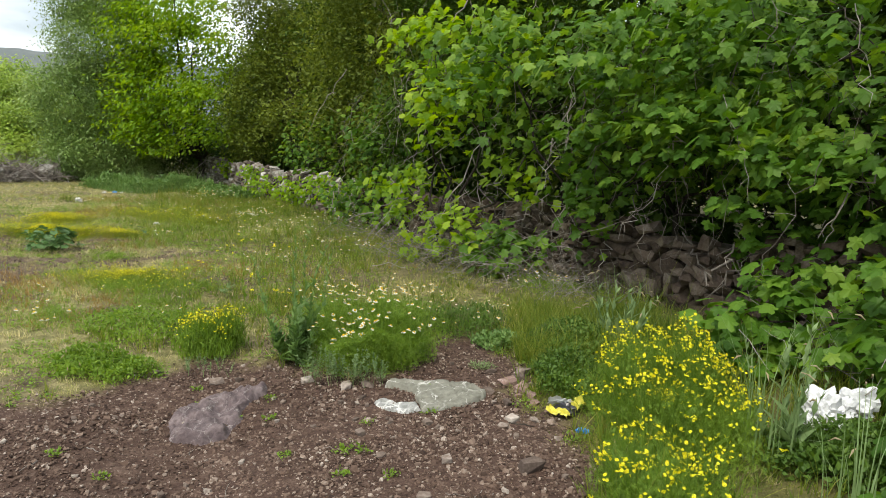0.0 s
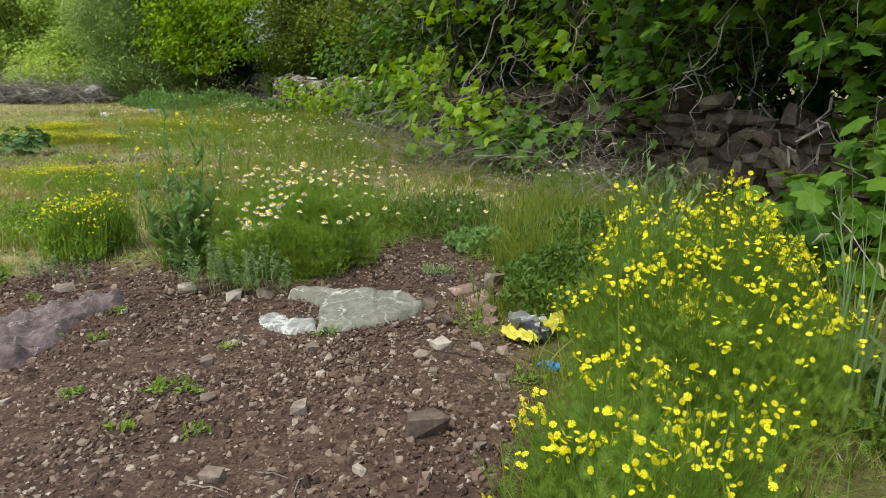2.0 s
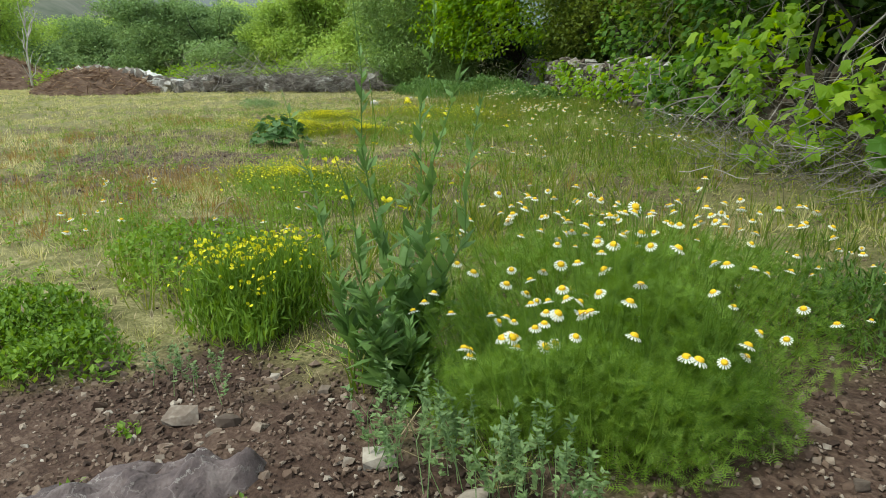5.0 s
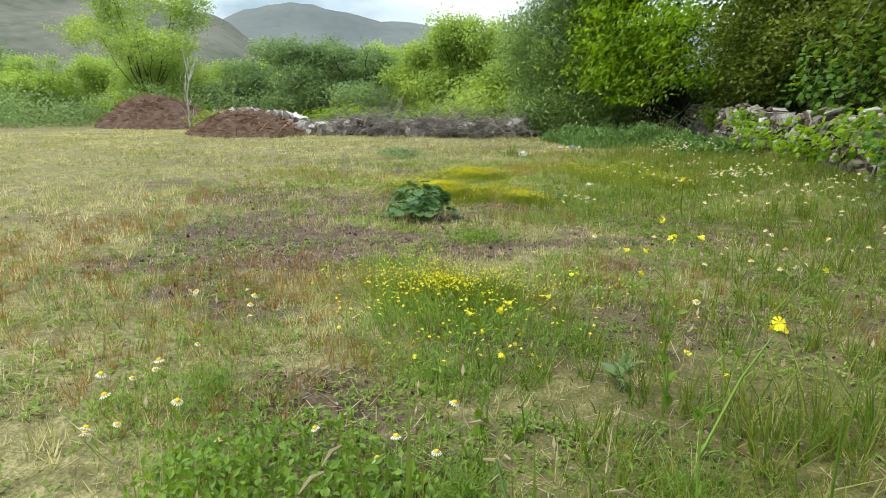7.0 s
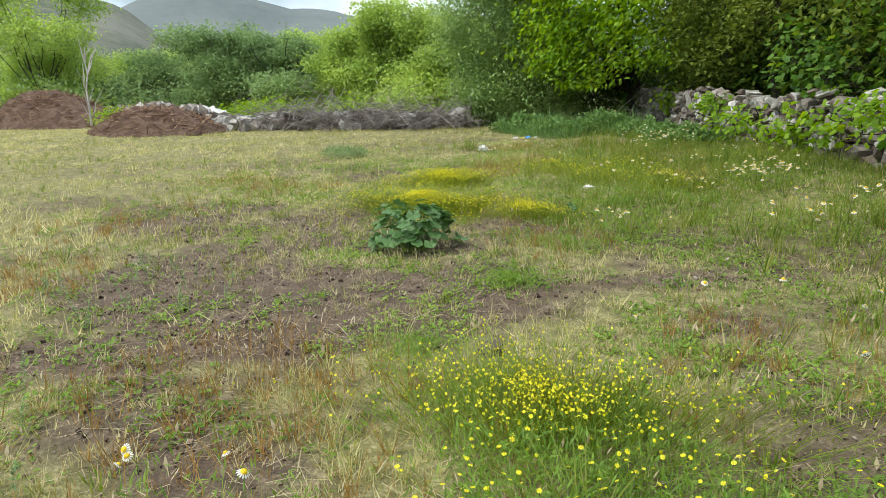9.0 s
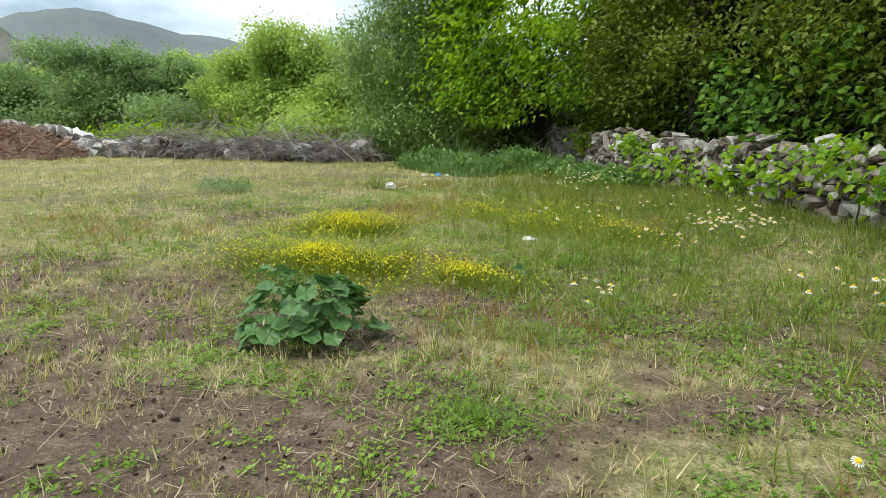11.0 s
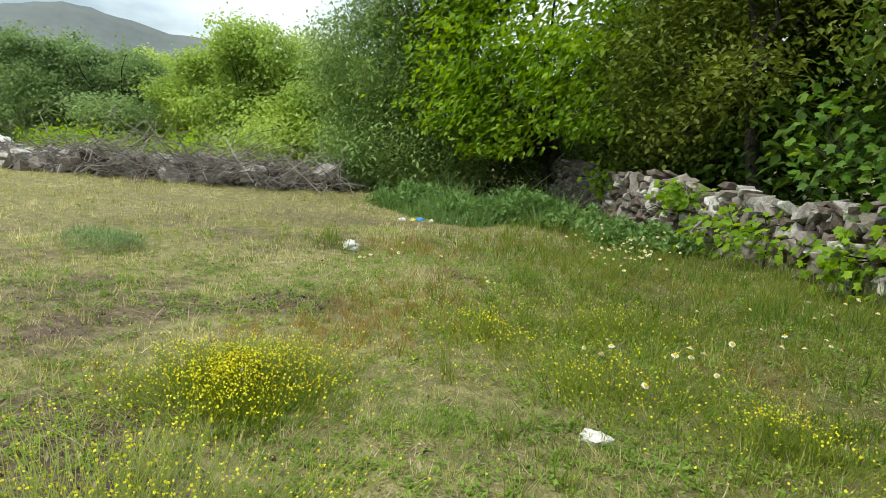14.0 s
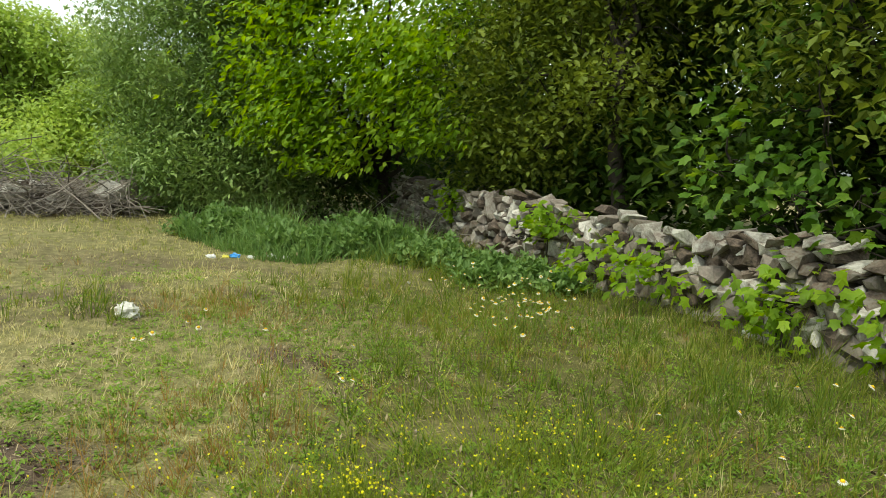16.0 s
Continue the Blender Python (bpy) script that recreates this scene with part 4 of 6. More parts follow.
def tufts(x, y, h, per, spread, width, g, simple=True, lean=0.5, squat=0.35):
    """Tufts of blades that lean out of one root each."""
    n = len(x)
    h = np.repeat(np.broadcast_to(h, n), per) * g.uniform(0.45, 1.15, n * per)
    a = g.uniform(0, 2 * np.pi, n * per)
    rad = np.abs(g.normal(0, spread, n * per))
    bx, by = np.repeat(x, per) + rad * np.cos(a), np.repeat(y, per) + rad * np.sin(a)
    tv, tf = (np.array(THIN_V), THIN_F) if simple else (np.array(BLADE_V), BLADE_F)
    m = n * per
    v = np.repeat(tv[None], m, 0).astype(float)
    out = np.abs(g.normal(0.0, lean, m))
    v[..., 0] *= (g.uniform(0.6, 1.4, m) * width)[:, None]
    v[..., 1] *= (h * (0.5 + 2.4 * out))[:, None]
    v[..., 2] *= (h * np.clip(1.0 - squat * out, 0.25, 1))[:, None]
    rot = turns(a - np.pi / 2 + g.normal(0, 0.5, m), 0.0, g.normal(0, 0.25, m))
    v = np.einsum("nij,nkj->nki", rot, v)
    v += np.stack([bx, by, ground_z(bx, by) - 0.006], -1)[:, None, :]
    f = np.asarray(tf)[None] + (np.arange(m) * len(tv))[:, None, None]
    return v.reshape(-1, 3), f.reshape(-1, 3)


def meadow(x, y):
    clear = (np.hypot(x - 0.86, y - 6.42) > 0.24) & (np.hypot(x - 2.65, y - 6.3) > 0.42)
    return (1 - dirt_amount(x, y)) * (wall_side(x, y) < 0.2) * (y < 25.5) * clear


def clumps(x, y, seed):
    return np.clip(lattice(x, y, 1.6, seed) * 0.6 + lattice(x, y, 4.3, seed + 1) * 0.6 - 0.1, 0.05, 1)


g = np.random.default_rng(21)
pieces = []
# close to the walked line: fine tufts
x, y = scatter(70000, -14, 3, 5, 21, lambda x, y: meadow(x, y) * np.exp(-(near_path(x, y) / 3.6) ** 2) * (1 - 0.75 * bare_amount(x, y)) * (1 - 0.5 * lushness(x, y)) * clumps(x, y, 30), g)
pieces.append(tufts(x, y, g.gamma(4, 0.017, len(x)) * (0.4 + 1.0 * lattice(x, y, 1.1, 12)), 13, 0.026, 0.0042, g, lean=0.85))
# the open field
x, y = scatter(46000, -34, 3, 6, 26, lambda x, y: meadow(x, y) * (1 - 0.6 * bare_amount(x, y)) * np.clip(near_path(x, y) / 3.2, 0.05, 1) * (1 - 0.5 * lushness(x, y)) * clumps(x, y, 34), g)
pieces.append(tufts(x, y, g.gamma(4, 0.020, len(x)) * (0.5 + 0.9 * lattice(x, y, 0.8, 12)), 11, 0.06, 0.009, g, lean=0.8))
field_grass = part("meadow_grass", tri_mesh("meadow_grass", *joined(pieces)), M_GRASS_DRY)
tagged(field_grass, "short dry yellowish-green meadow grass", "grass", kind="stuff")

# straw and fallen stalks
g = np.random.default_rng(23)
x, y = scatter(120000, -16, 3, 5, 21, lambda x, y: meadow(x, y) * np.exp(-(near_path(x, y) / 4.5) ** 2) * (0.3 + 0.7 * bare_amount(x, y)) * (0.3 + 1.0 * lattice(x, y, 2.2, 77)), g)
n = len(x)
ln, a = g.gamma(3, 0.022, n), g.uniform(0, 6.28, n)
p0 = np.stack([x, y, ground_z(x, y) + g.uniform(0.004, 0.03, n)], -1)
dr = np.stack([np.cos(a) * ln, np.sin(a) * ln, g.normal(0.0, 0.25, n) * ln], -1)
sd = np.stack([-np.sin(a), np.cos(a), 0 * a], -1) * g.uniform(0.001, 0.0028, n)[:, None]
v = np.stack([p0 - sd, p0 + sd, p0 + dr + sd * 0.6 + np.array([0, 0, 0.004]), p0 + dr - sd * 0.6 + np.array([0, 0, 0.004])], 1)
f = np.array([(0, 1, 2), (0, 2, 3)])[None] + (np.arange(n) * 4)[:, None, None]
straw = part("dry_straw", tri_mesh("dry_straw", v.reshape(-1, 3), f.reshape(-1, 3)), M_STRAW)
tagged(straw, "dry straw and broken stalks lying on the meadow", "straw", kind="stuff")

# dry seed heads standing over the short grass
g = np.random.default_rng(24)
x, y = scatter(30000, -20, 1, 6, 22, lambda x, y: meadow(x, y) * np.exp(-(near_path(x, y) / 6) ** 2) * clumps(x, y, 38) * (1 - lushness(x, y)), g)
n = len(x)
h = g.gamma(6, 0.022, n)
st = blades(x, y, h, 0.0022, 0.25, True, r=g)
top = st[0].reshape(n, 3, 3)[:, 2]
hd = stamp(SLIM_V, SLIM_F, top - np.array([0, 0, 0.02]), turns(g.uniform(0, 6.28, n), g.normal(1.3, 0.3, n), 0), g.uniform(0.022, 0.05, n))
seedheads = part("seed_heads", tri_mesh("seed_heads", *joined([st, hd])), M_STRAW)
tagged(seedheads, "pale dry seed heads standing over the grass", "grass", kind="stuff")

g = np.random.default_rng(22)
pieces = []
x, y = scatter(36000, -16, 4, 5, 27, lambda x, y: meadow(x, y) * lushness(x, y) * np.clip(0.3 + clumps(x, y, 42), 0, 1), g)
pieces.append(tufts(x, y, g.gamma(6, 0.034, len(x)) * (0.5 + 0.9 * lattice(x, y, 0.9, 14)), 12, 0.045, 0.0065, g, False, 0.6))
x, y = scatter(11000, -26, 2, 6, 24, lambda x, y: meadow(x, y) * np.clip(lattice(x, y, 0.9, 15) * 2.2 - 1.0, 0, 1), g)
pieces.append(tufts(x, y, g.gamma(5, 0.022, len(x)), 10, 0.035, 0.006, g, True, 0.6))
# tussock beside the bare soil
x, y = scatter(4200, 0.6, 2.2, 5.6, 9.6, lambda x, y: meadow(x, y), g)
pieces.append(tufts(x, y, g.gamma(4, 0.060, len(x)) * (0.4 + lattice(x, y, 2.5, 52)) * np.clip((y - 6.5) / 0.9, 0.22, 1), 10, 0.05, 0.0042, g, False, 0.75))
green_grass = part("green_grass", tri_mesh("green_grass", *joined(pieces)), M_GRASS_GREEN)
tagged(green_grass, "tall fresh green grass beside the stone wall", "grass", kind="stuff")

# rank grass at the wall's corner
x, y = scatter(2600, -13.6, -7.8, 21.4, 25.6, lambda x, y: meadow(x, y) * (inside_dist(x, y, [(-12.6, 24.6), (-12.2, 23.3), (-10.2, 22.1), (-8.7, 22.7), (-8.4, 24.0), (-9.5, 25.5)]) > -0.15) * np.clip(lattice(x, y, 1.3, 53) * 2.4 - 0.6, 0, 1), g)
rank = part("rank_grass", tri_mesh("rank_grass", *tufts(x, y, g.gamma(5, 0.075, len(x)) * (0.4 + lattice(x, y, 1.2, 51)), 10, 0.06, 0.015, g, False, 0.75)), M_WEED)
tagged(rank, "tall rank green grass at the wall's corner", "grass", kind="stuff")

# crumbs of soil and small stones on the bare places
g = np.random.default_rng(27)
x, y = scatter(60000, -12, 1, 7, 19, lambda x, y: meadow(x, y) * np.exp(-(near_path(x, y) / 3.5) ** 2) * (0.06 + bare_amount(x, y)), g)
n = len(x)
rot = turns(g.uniform(0, 6.28, n), g.normal(0, 0.5, n), g.normal(0, 0.5, n))
CRUMB = stone_arrays(290, 0.8, 6)
crumbs = part("soil_crumbs", tri_mesh("soil_crumbs", *stamp(*CRUMB, np.stack([x, y, ground_z(x, y) + 0.003], -1), rot, 0.005 + g.gamma(1.5, 0.004, n))), M_PEBBLE)
tagged(crumbs, "crumbs of brown soil and small stones between the grass", "soil", kind="stuff")

# rusty drying grass in patches
g = np.random.default_rng(26)
x, y = scatter(26000, -12, 1, 7, 21, lambda x, y: meadow(x, y) * np.exp(-(near_path(x, y) / 4.5) ** 2) * np.clip(lattice(x, y, 0.7, 61) * 2.2 - 1.15 + 0.5 * np.exp(-(((x + 3.4) / 1.2) ** 2 + ((y - 11.2) / 1.8) ** 2)), 0, 1) * np.clip(1 - lushness(x, y), 0.4, 1), g)
rust = part("rusty_grass", tri_mesh("rusty_grass", *tufts(x, y, g.gamma(5, 0.026, len(x)), 11, 0.03, 0.0045, g)), M_GRASS_RUST)
tagged(rust, "rust-brown drying grass in patches of the meadow", "grass", kind="stuff")

# low broad-leaved weeds among the grass
g = np.random.default_rng(25)
x, y = scatter(60000, -14, 2.5, 6, 21, lambda x, y: meadow(x, y) * np.exp(-(near_path(x, y) / 4.0) ** 2) * np.clip(clumps(x, y, 46) * 2.2 - 0.85 + 0.4 * np.clip((y - 12.5) / 2, 0, 1), 0, 1), g)
pos = np.repeat(np.stack([x, y, ground_z(x, y) + 0.015], -1), 9, 0)
pos += g.normal(size=pos.shape) * np.array([0.03, 0.03, 0.012])
pos[:, 2] = np.maximum(pos[:, 2], ground_z(pos[:, 0], pos[:, 1]) + 0.004)
rot = turns(g.uniform(0, 6.28, len(pos)), g.uniform(-0.1, 0.9, len(pos)), g.normal(0, 0.3, len(pos)))
weeds = part("low_weeds", tri_mesh("low_weeds", *stamp(LEAF_V, LEAF_F, pos, rot, g.uniform(0.016, 0.036, len(pos)))), M_HERB)
tagged(weeds, "low green broad-leaved weeds among the grass", "weeds", kind="stuff")

# ---------------- rocks in the bare soil ----------------
def veined_rock(name, stops, vein=(0.72, 0.71, 0.68), scale=5.0, width=0.035):
    m, n, l, b = nodes_of(name)
    geo = n.new("ShaderNodeNewGeometry")
    n1 = n.new("ShaderNodeTexNoise")
    n1.inputs["Scale"].default_value, n1.inputs["Detail"].default_value = 13, 9
    n1.inputs["Roughness"].default_value = 0.68
    l.new(geo.outputs["Position"], n1.inputs["Vector"])
    r = ramp_node(n, stops)
    l.new(n1.outputs["Fac"], r.inputs["Fac"])
    off = n.new("ShaderNodeMix")
    off.data_type = "RGBA"
    off.inputs[0].default_value = 0.12
    l.new(geo.outputs["Position"], off.inputs[6])
    l.new(n1.outputs["Color"], off.inputs[7])
    vo = n.new("ShaderNodeTexVoronoi")
    vo.feature = "DISTANCE_TO_EDGE"
    vo.inputs["Scale"].default_value = scale
    l.new(off.outputs[2], vo.inputs["Vector"])
    vr = ramp_node(n, [(0.0, (1, 1, 1)), (width, (0, 0, 0))])
    l.new(vo.outputs["Distance"], vr.inputs["Fac"])
    n2 = n.new("ShaderNodeTexNoise")
    n2.inputs["Scale"].default_value = 5
    l.new(geo.outputs["Position"], n2.inputs["Vector"])
    thin = n.new("ShaderNodeMapRange")
    thin.inputs[1].default_value, thin.inputs[2].default_value = 0.36, 0.56
    l.new(n2.outputs["Fac"], thin.inputs[0])
    mu = n.new("ShaderNodeMath")
    mu.operation = "MULTIPLY"
    l.new(vr.outputs["Color"], mu.inputs[0])
    l.new(thin.outputs[0], mu.inputs[1])
    mx = n.new("ShaderNodeMix")
    mx.data_type = "RGBA"
    mx.inputs[7].default_value = (*vein, 1)
    l.new(mu.outputs[0], mx.inputs[0])
    l.new(r.outputs["Color"], mx.inputs[6])
    l.new(mx.outputs[2], b.inputs["Base Color"])
    b.inputs["Roughness"].default_value = 0.75
    bp = n.new("ShaderNodeBump")
    bp.inputs["Strength"].default_value, bp.inputs["Distance"].default_value = 1.0, 0.03
    l.new(n1.outputs["Fac"], bp.inputs["Height"])
    l.new(bp.outputs["Normal"], b.inputs["Normal"])
    return m


M_SLAB = veined_rock("grey_green_rock", [(0.3, (0.13, 0.127, 0.10)), (0.55, (0.225, 0.222, 0.182)), (0.75, (0.36, 0.352, 0.30))], (0.62, 0.61, 0.58), 6.0, 0.035)
M_QUARTZ = veined_rock("quartz_rock", [(0.3, (0.15, 0.155, 0.14)), (0.5, (0.27, 0.275, 0.26)), (0.7, (0.52, 0.52, 0.50))], (0.72, 0.72, 0.70), 9.0, 0.06)
M_PURPLE = veined_rock("purple_grey_rock", [(0.3, (0.055, 0.04, 0.042)), (0.52, (0.135, 0.10, 0.102)), (0.72, (0.25, 0.20, 0.195))], (0.46, 0.42, 0.40), 7.0, 0.02)
M_PINK = veined_rock("pink_rock", [(0.3, (0.13, 0.08, 0.065)), (0.55, (0.26, 0.165, 0.135)), (0.75, (0.44, 0.31, 0.26))], (0.7, 0.6, 0.55), 9.0, 0.03)


def outcrop(name, label, outline, h, mat, seed, steep=0.07, facet=0.03, layer=0.012, along=(0.8, 1.7)):
    """A rock that shows above the soil: raised inside its outline, with steep broken sides."""
    ax, ay = [p[0] for p in outline], [p[1] for p in outline]
    x0, x1, y0, y1 = min(ax) - 0.04, max(ax) + 0.04, min(ay) - 0.04, max(ay) + 0.04
    step = 0.012
    xs, ys = np.arange(x0, x1, step), np.arange(y0, y1, step)
    X, Y = np.meshgrid(xs, ys)
    d = inside_dist(X, Y, outline) + 0.02 * (lattice(X, Y, 14, seed) - 0.5)
    k = np.clip(d / steep, -0.6, 1)
    rr = random.Random(seed)
    top = np.full(X.shape, 1.0)
    for _ in range(14):
        px, py = rr.uniform(x0, x1), rr.uniform(y0, y1)
        sx, sy = rr.gauss(0, 3.4), rr.gauss(0, 3.4)
        top = np.minimum(top, rr.uniform(0.75, 1.05) + sx * (X - px) * (sx * (X - px) + sy * (Y - py) < 0) + sy * (Y - py) * (sx * (X - px) + sy * (Y - py) < 0))
    top = np.clip(top, 0.35, 1)
    crack = np.abs(lattice(X + 0.3 * Y, Y, 7, seed + 2) - 0.5)
    z = h * np.minimum(k, top) + facet * (lattice(X, Y, 9, seed + 1) - 0.5) * (k > 0) - 0.018 * np.clip(1 - crack / 0.05, 0, 1) * (k > 0.3)
    strata = np.abs(((X * along[0] + Y * along[1] + 0.12 * lattice(X, Y, 6, seed + 7)) * 11) % 1 - 0.5)
    z = z - layer * np.clip(0.16 - strata, 0, 1) / 0.16 * (k > 0.25) * (lattice(X, Y, 5, seed + 9) > 0.35)
    z = z + 0.010 * (lattice(X, Y, 31, seed + 4) - 0.5) + 0.005 * (lattice(X, Y, 70, seed + 5) - 0.5)
    cx, cy = (x0 + x1) / 2, (y0 + y1) / 2
    base = gz(cx, cy)
    v = np.stack([X - cx, Y - cy, z + ground_z(X, Y) - base], -1).reshape(-1, 3)
    nx = len(xs)
    i = (np.arange(len(ys) - 1)[:, None] * nx + np.arange(nx - 1)[None]).ravel()
    i = i[(d.ravel()[i] > -0.03)]
    t = np.stack([i, i + 1, i + nx + 1, i, i + nx + 1, i + nx], -1).reshape(-1, 3)
    used = np.unique(t)
    remap = np.zeros(len(v), int)
    remap[used] = np.arange(len(used))
    ob = part(name, tri_mesh(name, v[used], remap[t]), mat, smooth=True)
    ob.location = (cx, cy, base)
    return tagged(ob, label, "rock")


outcrop("rock_slab", "flat grey-green rock with white quartz veins bedded in soil",
        [(-0.15, 6.47), (0.10, 6.53), (0.30, 6.68), (0.31, 6.78), (0.20, 6.92), (-0.05, 6.97), (-0.3, 7.02), (-0.44, 7.02), (-0.47, 6.95), (-0.33, 6.88), (-0.22, 6.78), (-0.20, 6.66)], 0.115, M_SLAB, 5, 0.035, 0.02)
outcrop("rock_slab", "low whitish arm of the veined rock in the soil", [(-0.52, 6.66), (-0.44, 6.55), (-0.24, 6.47), (-0.15, 6.50), (-0.20, 6.62), (-0.34, 6.64), (-0.43, 6.72), (-0.50, 6.72)], 0.06, M_QUARTZ, 7, 0.03, 0.02)
outcrop("rock_outcrop", "purple-grey rock with pale veins rising from the soil",
        [(-1.80, 6.05), (-1.55, 6.02), (-1.42, 6.1), (-1.40, 6.35), (-1.44, 6.5), (-1.34, 6.74), (-1.38, 6.86), (-1.56, 6.82), (-1.78, 6.66), (-1.92, 6.35)], 0.16, M_PURPLE, 8, 0.10, 0.10, 0.022, (1.9, -0.45))
for k, (x, y, sz, yaw) in enumerate([(0.50, 6.98, 0.16, 20), (0.58, 6.86, 0.15, 60), (0.64, 6.74, 0.12, 80), (0.66, 6.64, 0.08, 30), (0.55, 6.76, 0.06, 10)]):
    o = part("pink_stone", tri_mesh("pink_stone", *STONES[k + 3]), M_PINK)
    o.matrix_basis = pose(x, y, gz(x, y) + sz * 0.1, 8, -6, yaw) @ Matrix.Diagonal((sz, sz * 0.62, sz * 0.5, 1))
    tagged(o, "broken pink stone at the edge of the soil", "stone", "pink stones at the soil's edge")

LOOSE = [tri_mesh("loose_stone", *s) for s in STONES[:8]]
M_LOOSE = grain_material("loose_stone", [(0.2, (0.09, 0.066, 0.054)), (0.5, (0.18, 0.14, 0.115)), (0.85, (0.42, 0.37, 0.32))], 14, 0.9, 0.4, obj_random=0.55, fine=60)
for s in LOOSE:
    s.materials.append(M_LOOSE)


def loose_stone(x, y, size, flat=0.5, k=0, yaw=0.0, label="pale angular stone lying on the brown soil"):
    ob = new("loose_stone", LOOSE[k % len(LOOSE)])
    ob.matrix_basis = pose(x, y, gz(x, y) + size * flat * 0.28, 4, -5, yaw) @ Matrix.Diagonal((size, size * 0.7, size * flat, 1))
    return tagged(ob, label, "stone", "loose stones on the soil")


r = random.Random(77)
for k, (x, y, s) in enumerate([(0.46, 6.60, 0.085), (0.36, 6.62, 0.06), (0.56, 7.10, 0.15), (0.62, 7.25, 0.16), (0.36, 7.25, 0.10), (0.47, 6.30, 0.11), (0.42, 6.20, 0.09), (0.63, 6.32, 0.09), (-0.54, 6.18, 0.10), (0.33, 6.82, 0.12), (0.22, 6.55, 0.06),
                               (-2.31, 7.01, 0.10), (-1.79, 6.90, 0.12), (-1.62, 6.95, 0.09), (-0.62, 6.75, 0.07), (-0.64, 6.66, 0.06), (-0.56, 6.62, 0.05), (-0.1, 6.3, 0.10), (-0.62, 6.98, 0.13), (-0.78, 6.95, 0.14), (-1.1, 7.0, 0.10), (0.05, 5.75, 0.10), (-0.35, 5.85, 0.07), (0.55, 5.6, 0.16), (-0.05, 5.3, 0.09)]):
    loose_stone(x, y, s * 0.9, r.uniform(0.35, 0.6), k, r.uniform(0, 360))
for k in range(70):
    x, y = r.uniform(-3.2, 0.75), r.uniform(4.6, 7.6)
    if float(dirt_amount(x, y)) > 0.9 and float(inside_dist(x, y, [(-0.55, 6.45), (0.35, 6.45), (0.35, 7.05), (-0.5, 7.05)])) < 0 and float(inside_dist(x, y, [(-2.0, 5.95), (-1.3, 5.95), (-1.3, 6.95), (-2.0, 6.95)])) < 0:
        loose_stone(x, y, r.uniform(0.025, 0.055), r.uniform(0.4, 0.7), k, r.uniform(0, 360))

# gravel
g = np.random.default_rng(31)
x, y = scatter(110000, -4.4, 1.0, 3.2, 8.4, lambda x, y: np.clip(dirt_amount(x, y), 0.0, 1) * np.exp(-((y - 6.0) / 2.2) ** 2) * (0.35 + 0.65 * lattice(x, y, 3, 8)), g)
pos = np.stack([x, y, ground_z(x, y) + 0.003], -1)
out = []
small = [stone_arrays(300 + i, 1.0, 7) for i in range(6)]
for k in range(6):
    p = pos[k::6]
    m = len(p)
    rot = turns(g.uniform(0, 6.28, m), g.normal(0, 0.4, m), g.normal(0, 0.4, m)) * np.array([1.0, 0.75, 0.6])[None, None, :]
    out.append(stamp(*small[k], p, rot, 0.005 + g.gamma(1.3, 0.0062, m)))
x, y = scatter(4500, -4.2, 1.0, 3.6, 8.3, lambda x, y: np.clip(dirt_amount(x, y), 0, 1) * np.exp(-((y - 6.0) / 2.4) ** 2), g)
m = len(x)
rot = turns(g.uniform(0, 6.28, m), g.normal(0, 0.3, m), g.normal(0, 0.3, m)) * np.array([1.0, 0.7, 0.5])[None, None, :]
out.append(stamp(*STONES[2], np.stack([x, y, ground_z(x, y) + 0.004], -1), rot, 0.010 + g.gamma(2, 0.005, m)))
gravel = part("gravel", tri_mesh("gravel", *joined(out)), M_PEBBLE)
tagged(gravel, "brown and grey gravel strewn over the reddish soil", "gravel", kind="stuff")


# twigs on the soil
def twig(name, label, a, b, rad, mat=None):
    a, b = Vector((a[0], a[1], gz(*a) + rad)), Vector((b[0], b[1], gz(*b) + rad))
    v, f = tube(wobble(a - a, b - a, 5, 0.012, random.Random(int(a.x * 1000))), [rad, rad, rad * 0.9, rad * 0.8, rad * 0.6, rad * 0.3], 5)
    ob = part(name, tri_mesh(name, v, f), mat or M_TWIG)
    ob.location = a
    return tagged(ob, label, "twig", "twigs on the soil")


twig("twig", "dark dry twig on the soil beside stones", (0.45, 6.26), (0.62, 6.22), 0.007, M_BARK)
for k in range(16):
    x, y, a, ln = r.uniform(-2.6, 0.5), r.uniform(5.2, 6.8), r.uniform(0, 6.28), r.uniform(0.08, 0.22)
    twig("twig", "thin pale dry stalk lying on the soil", (x, y), (x + math.cos(a) * ln, y + math.sin(a) * ln), 0.0025)

# ---------------- flowering plants ----------------
def daisy_template():
    v, f = [], []
    for i in range(13):
        a = 2 * math.pi * (i + 0.5) / 13
        v.append((0.28 * math.cos(a), 0.28 * math.sin(a), 0.02))
    for i in range(13):
        a = 2 * math.pi * (i + 1) / 13
        c, s = math.cos(a), math.sin(a)
        k = len(v)
        for rad, side, z in ((0.84, 0.14, -0.20), (0.98, 0.0, -0.36), (0.84, -0.14, -0.20)):
            v.append((c * rad - s * side, s * rad + c * side, z))
        p, q = i, (i + 1) % 13
        f += [(p, k + 2, k), (p, k, q), (k + 2, k + 1, k)]
    return v, f


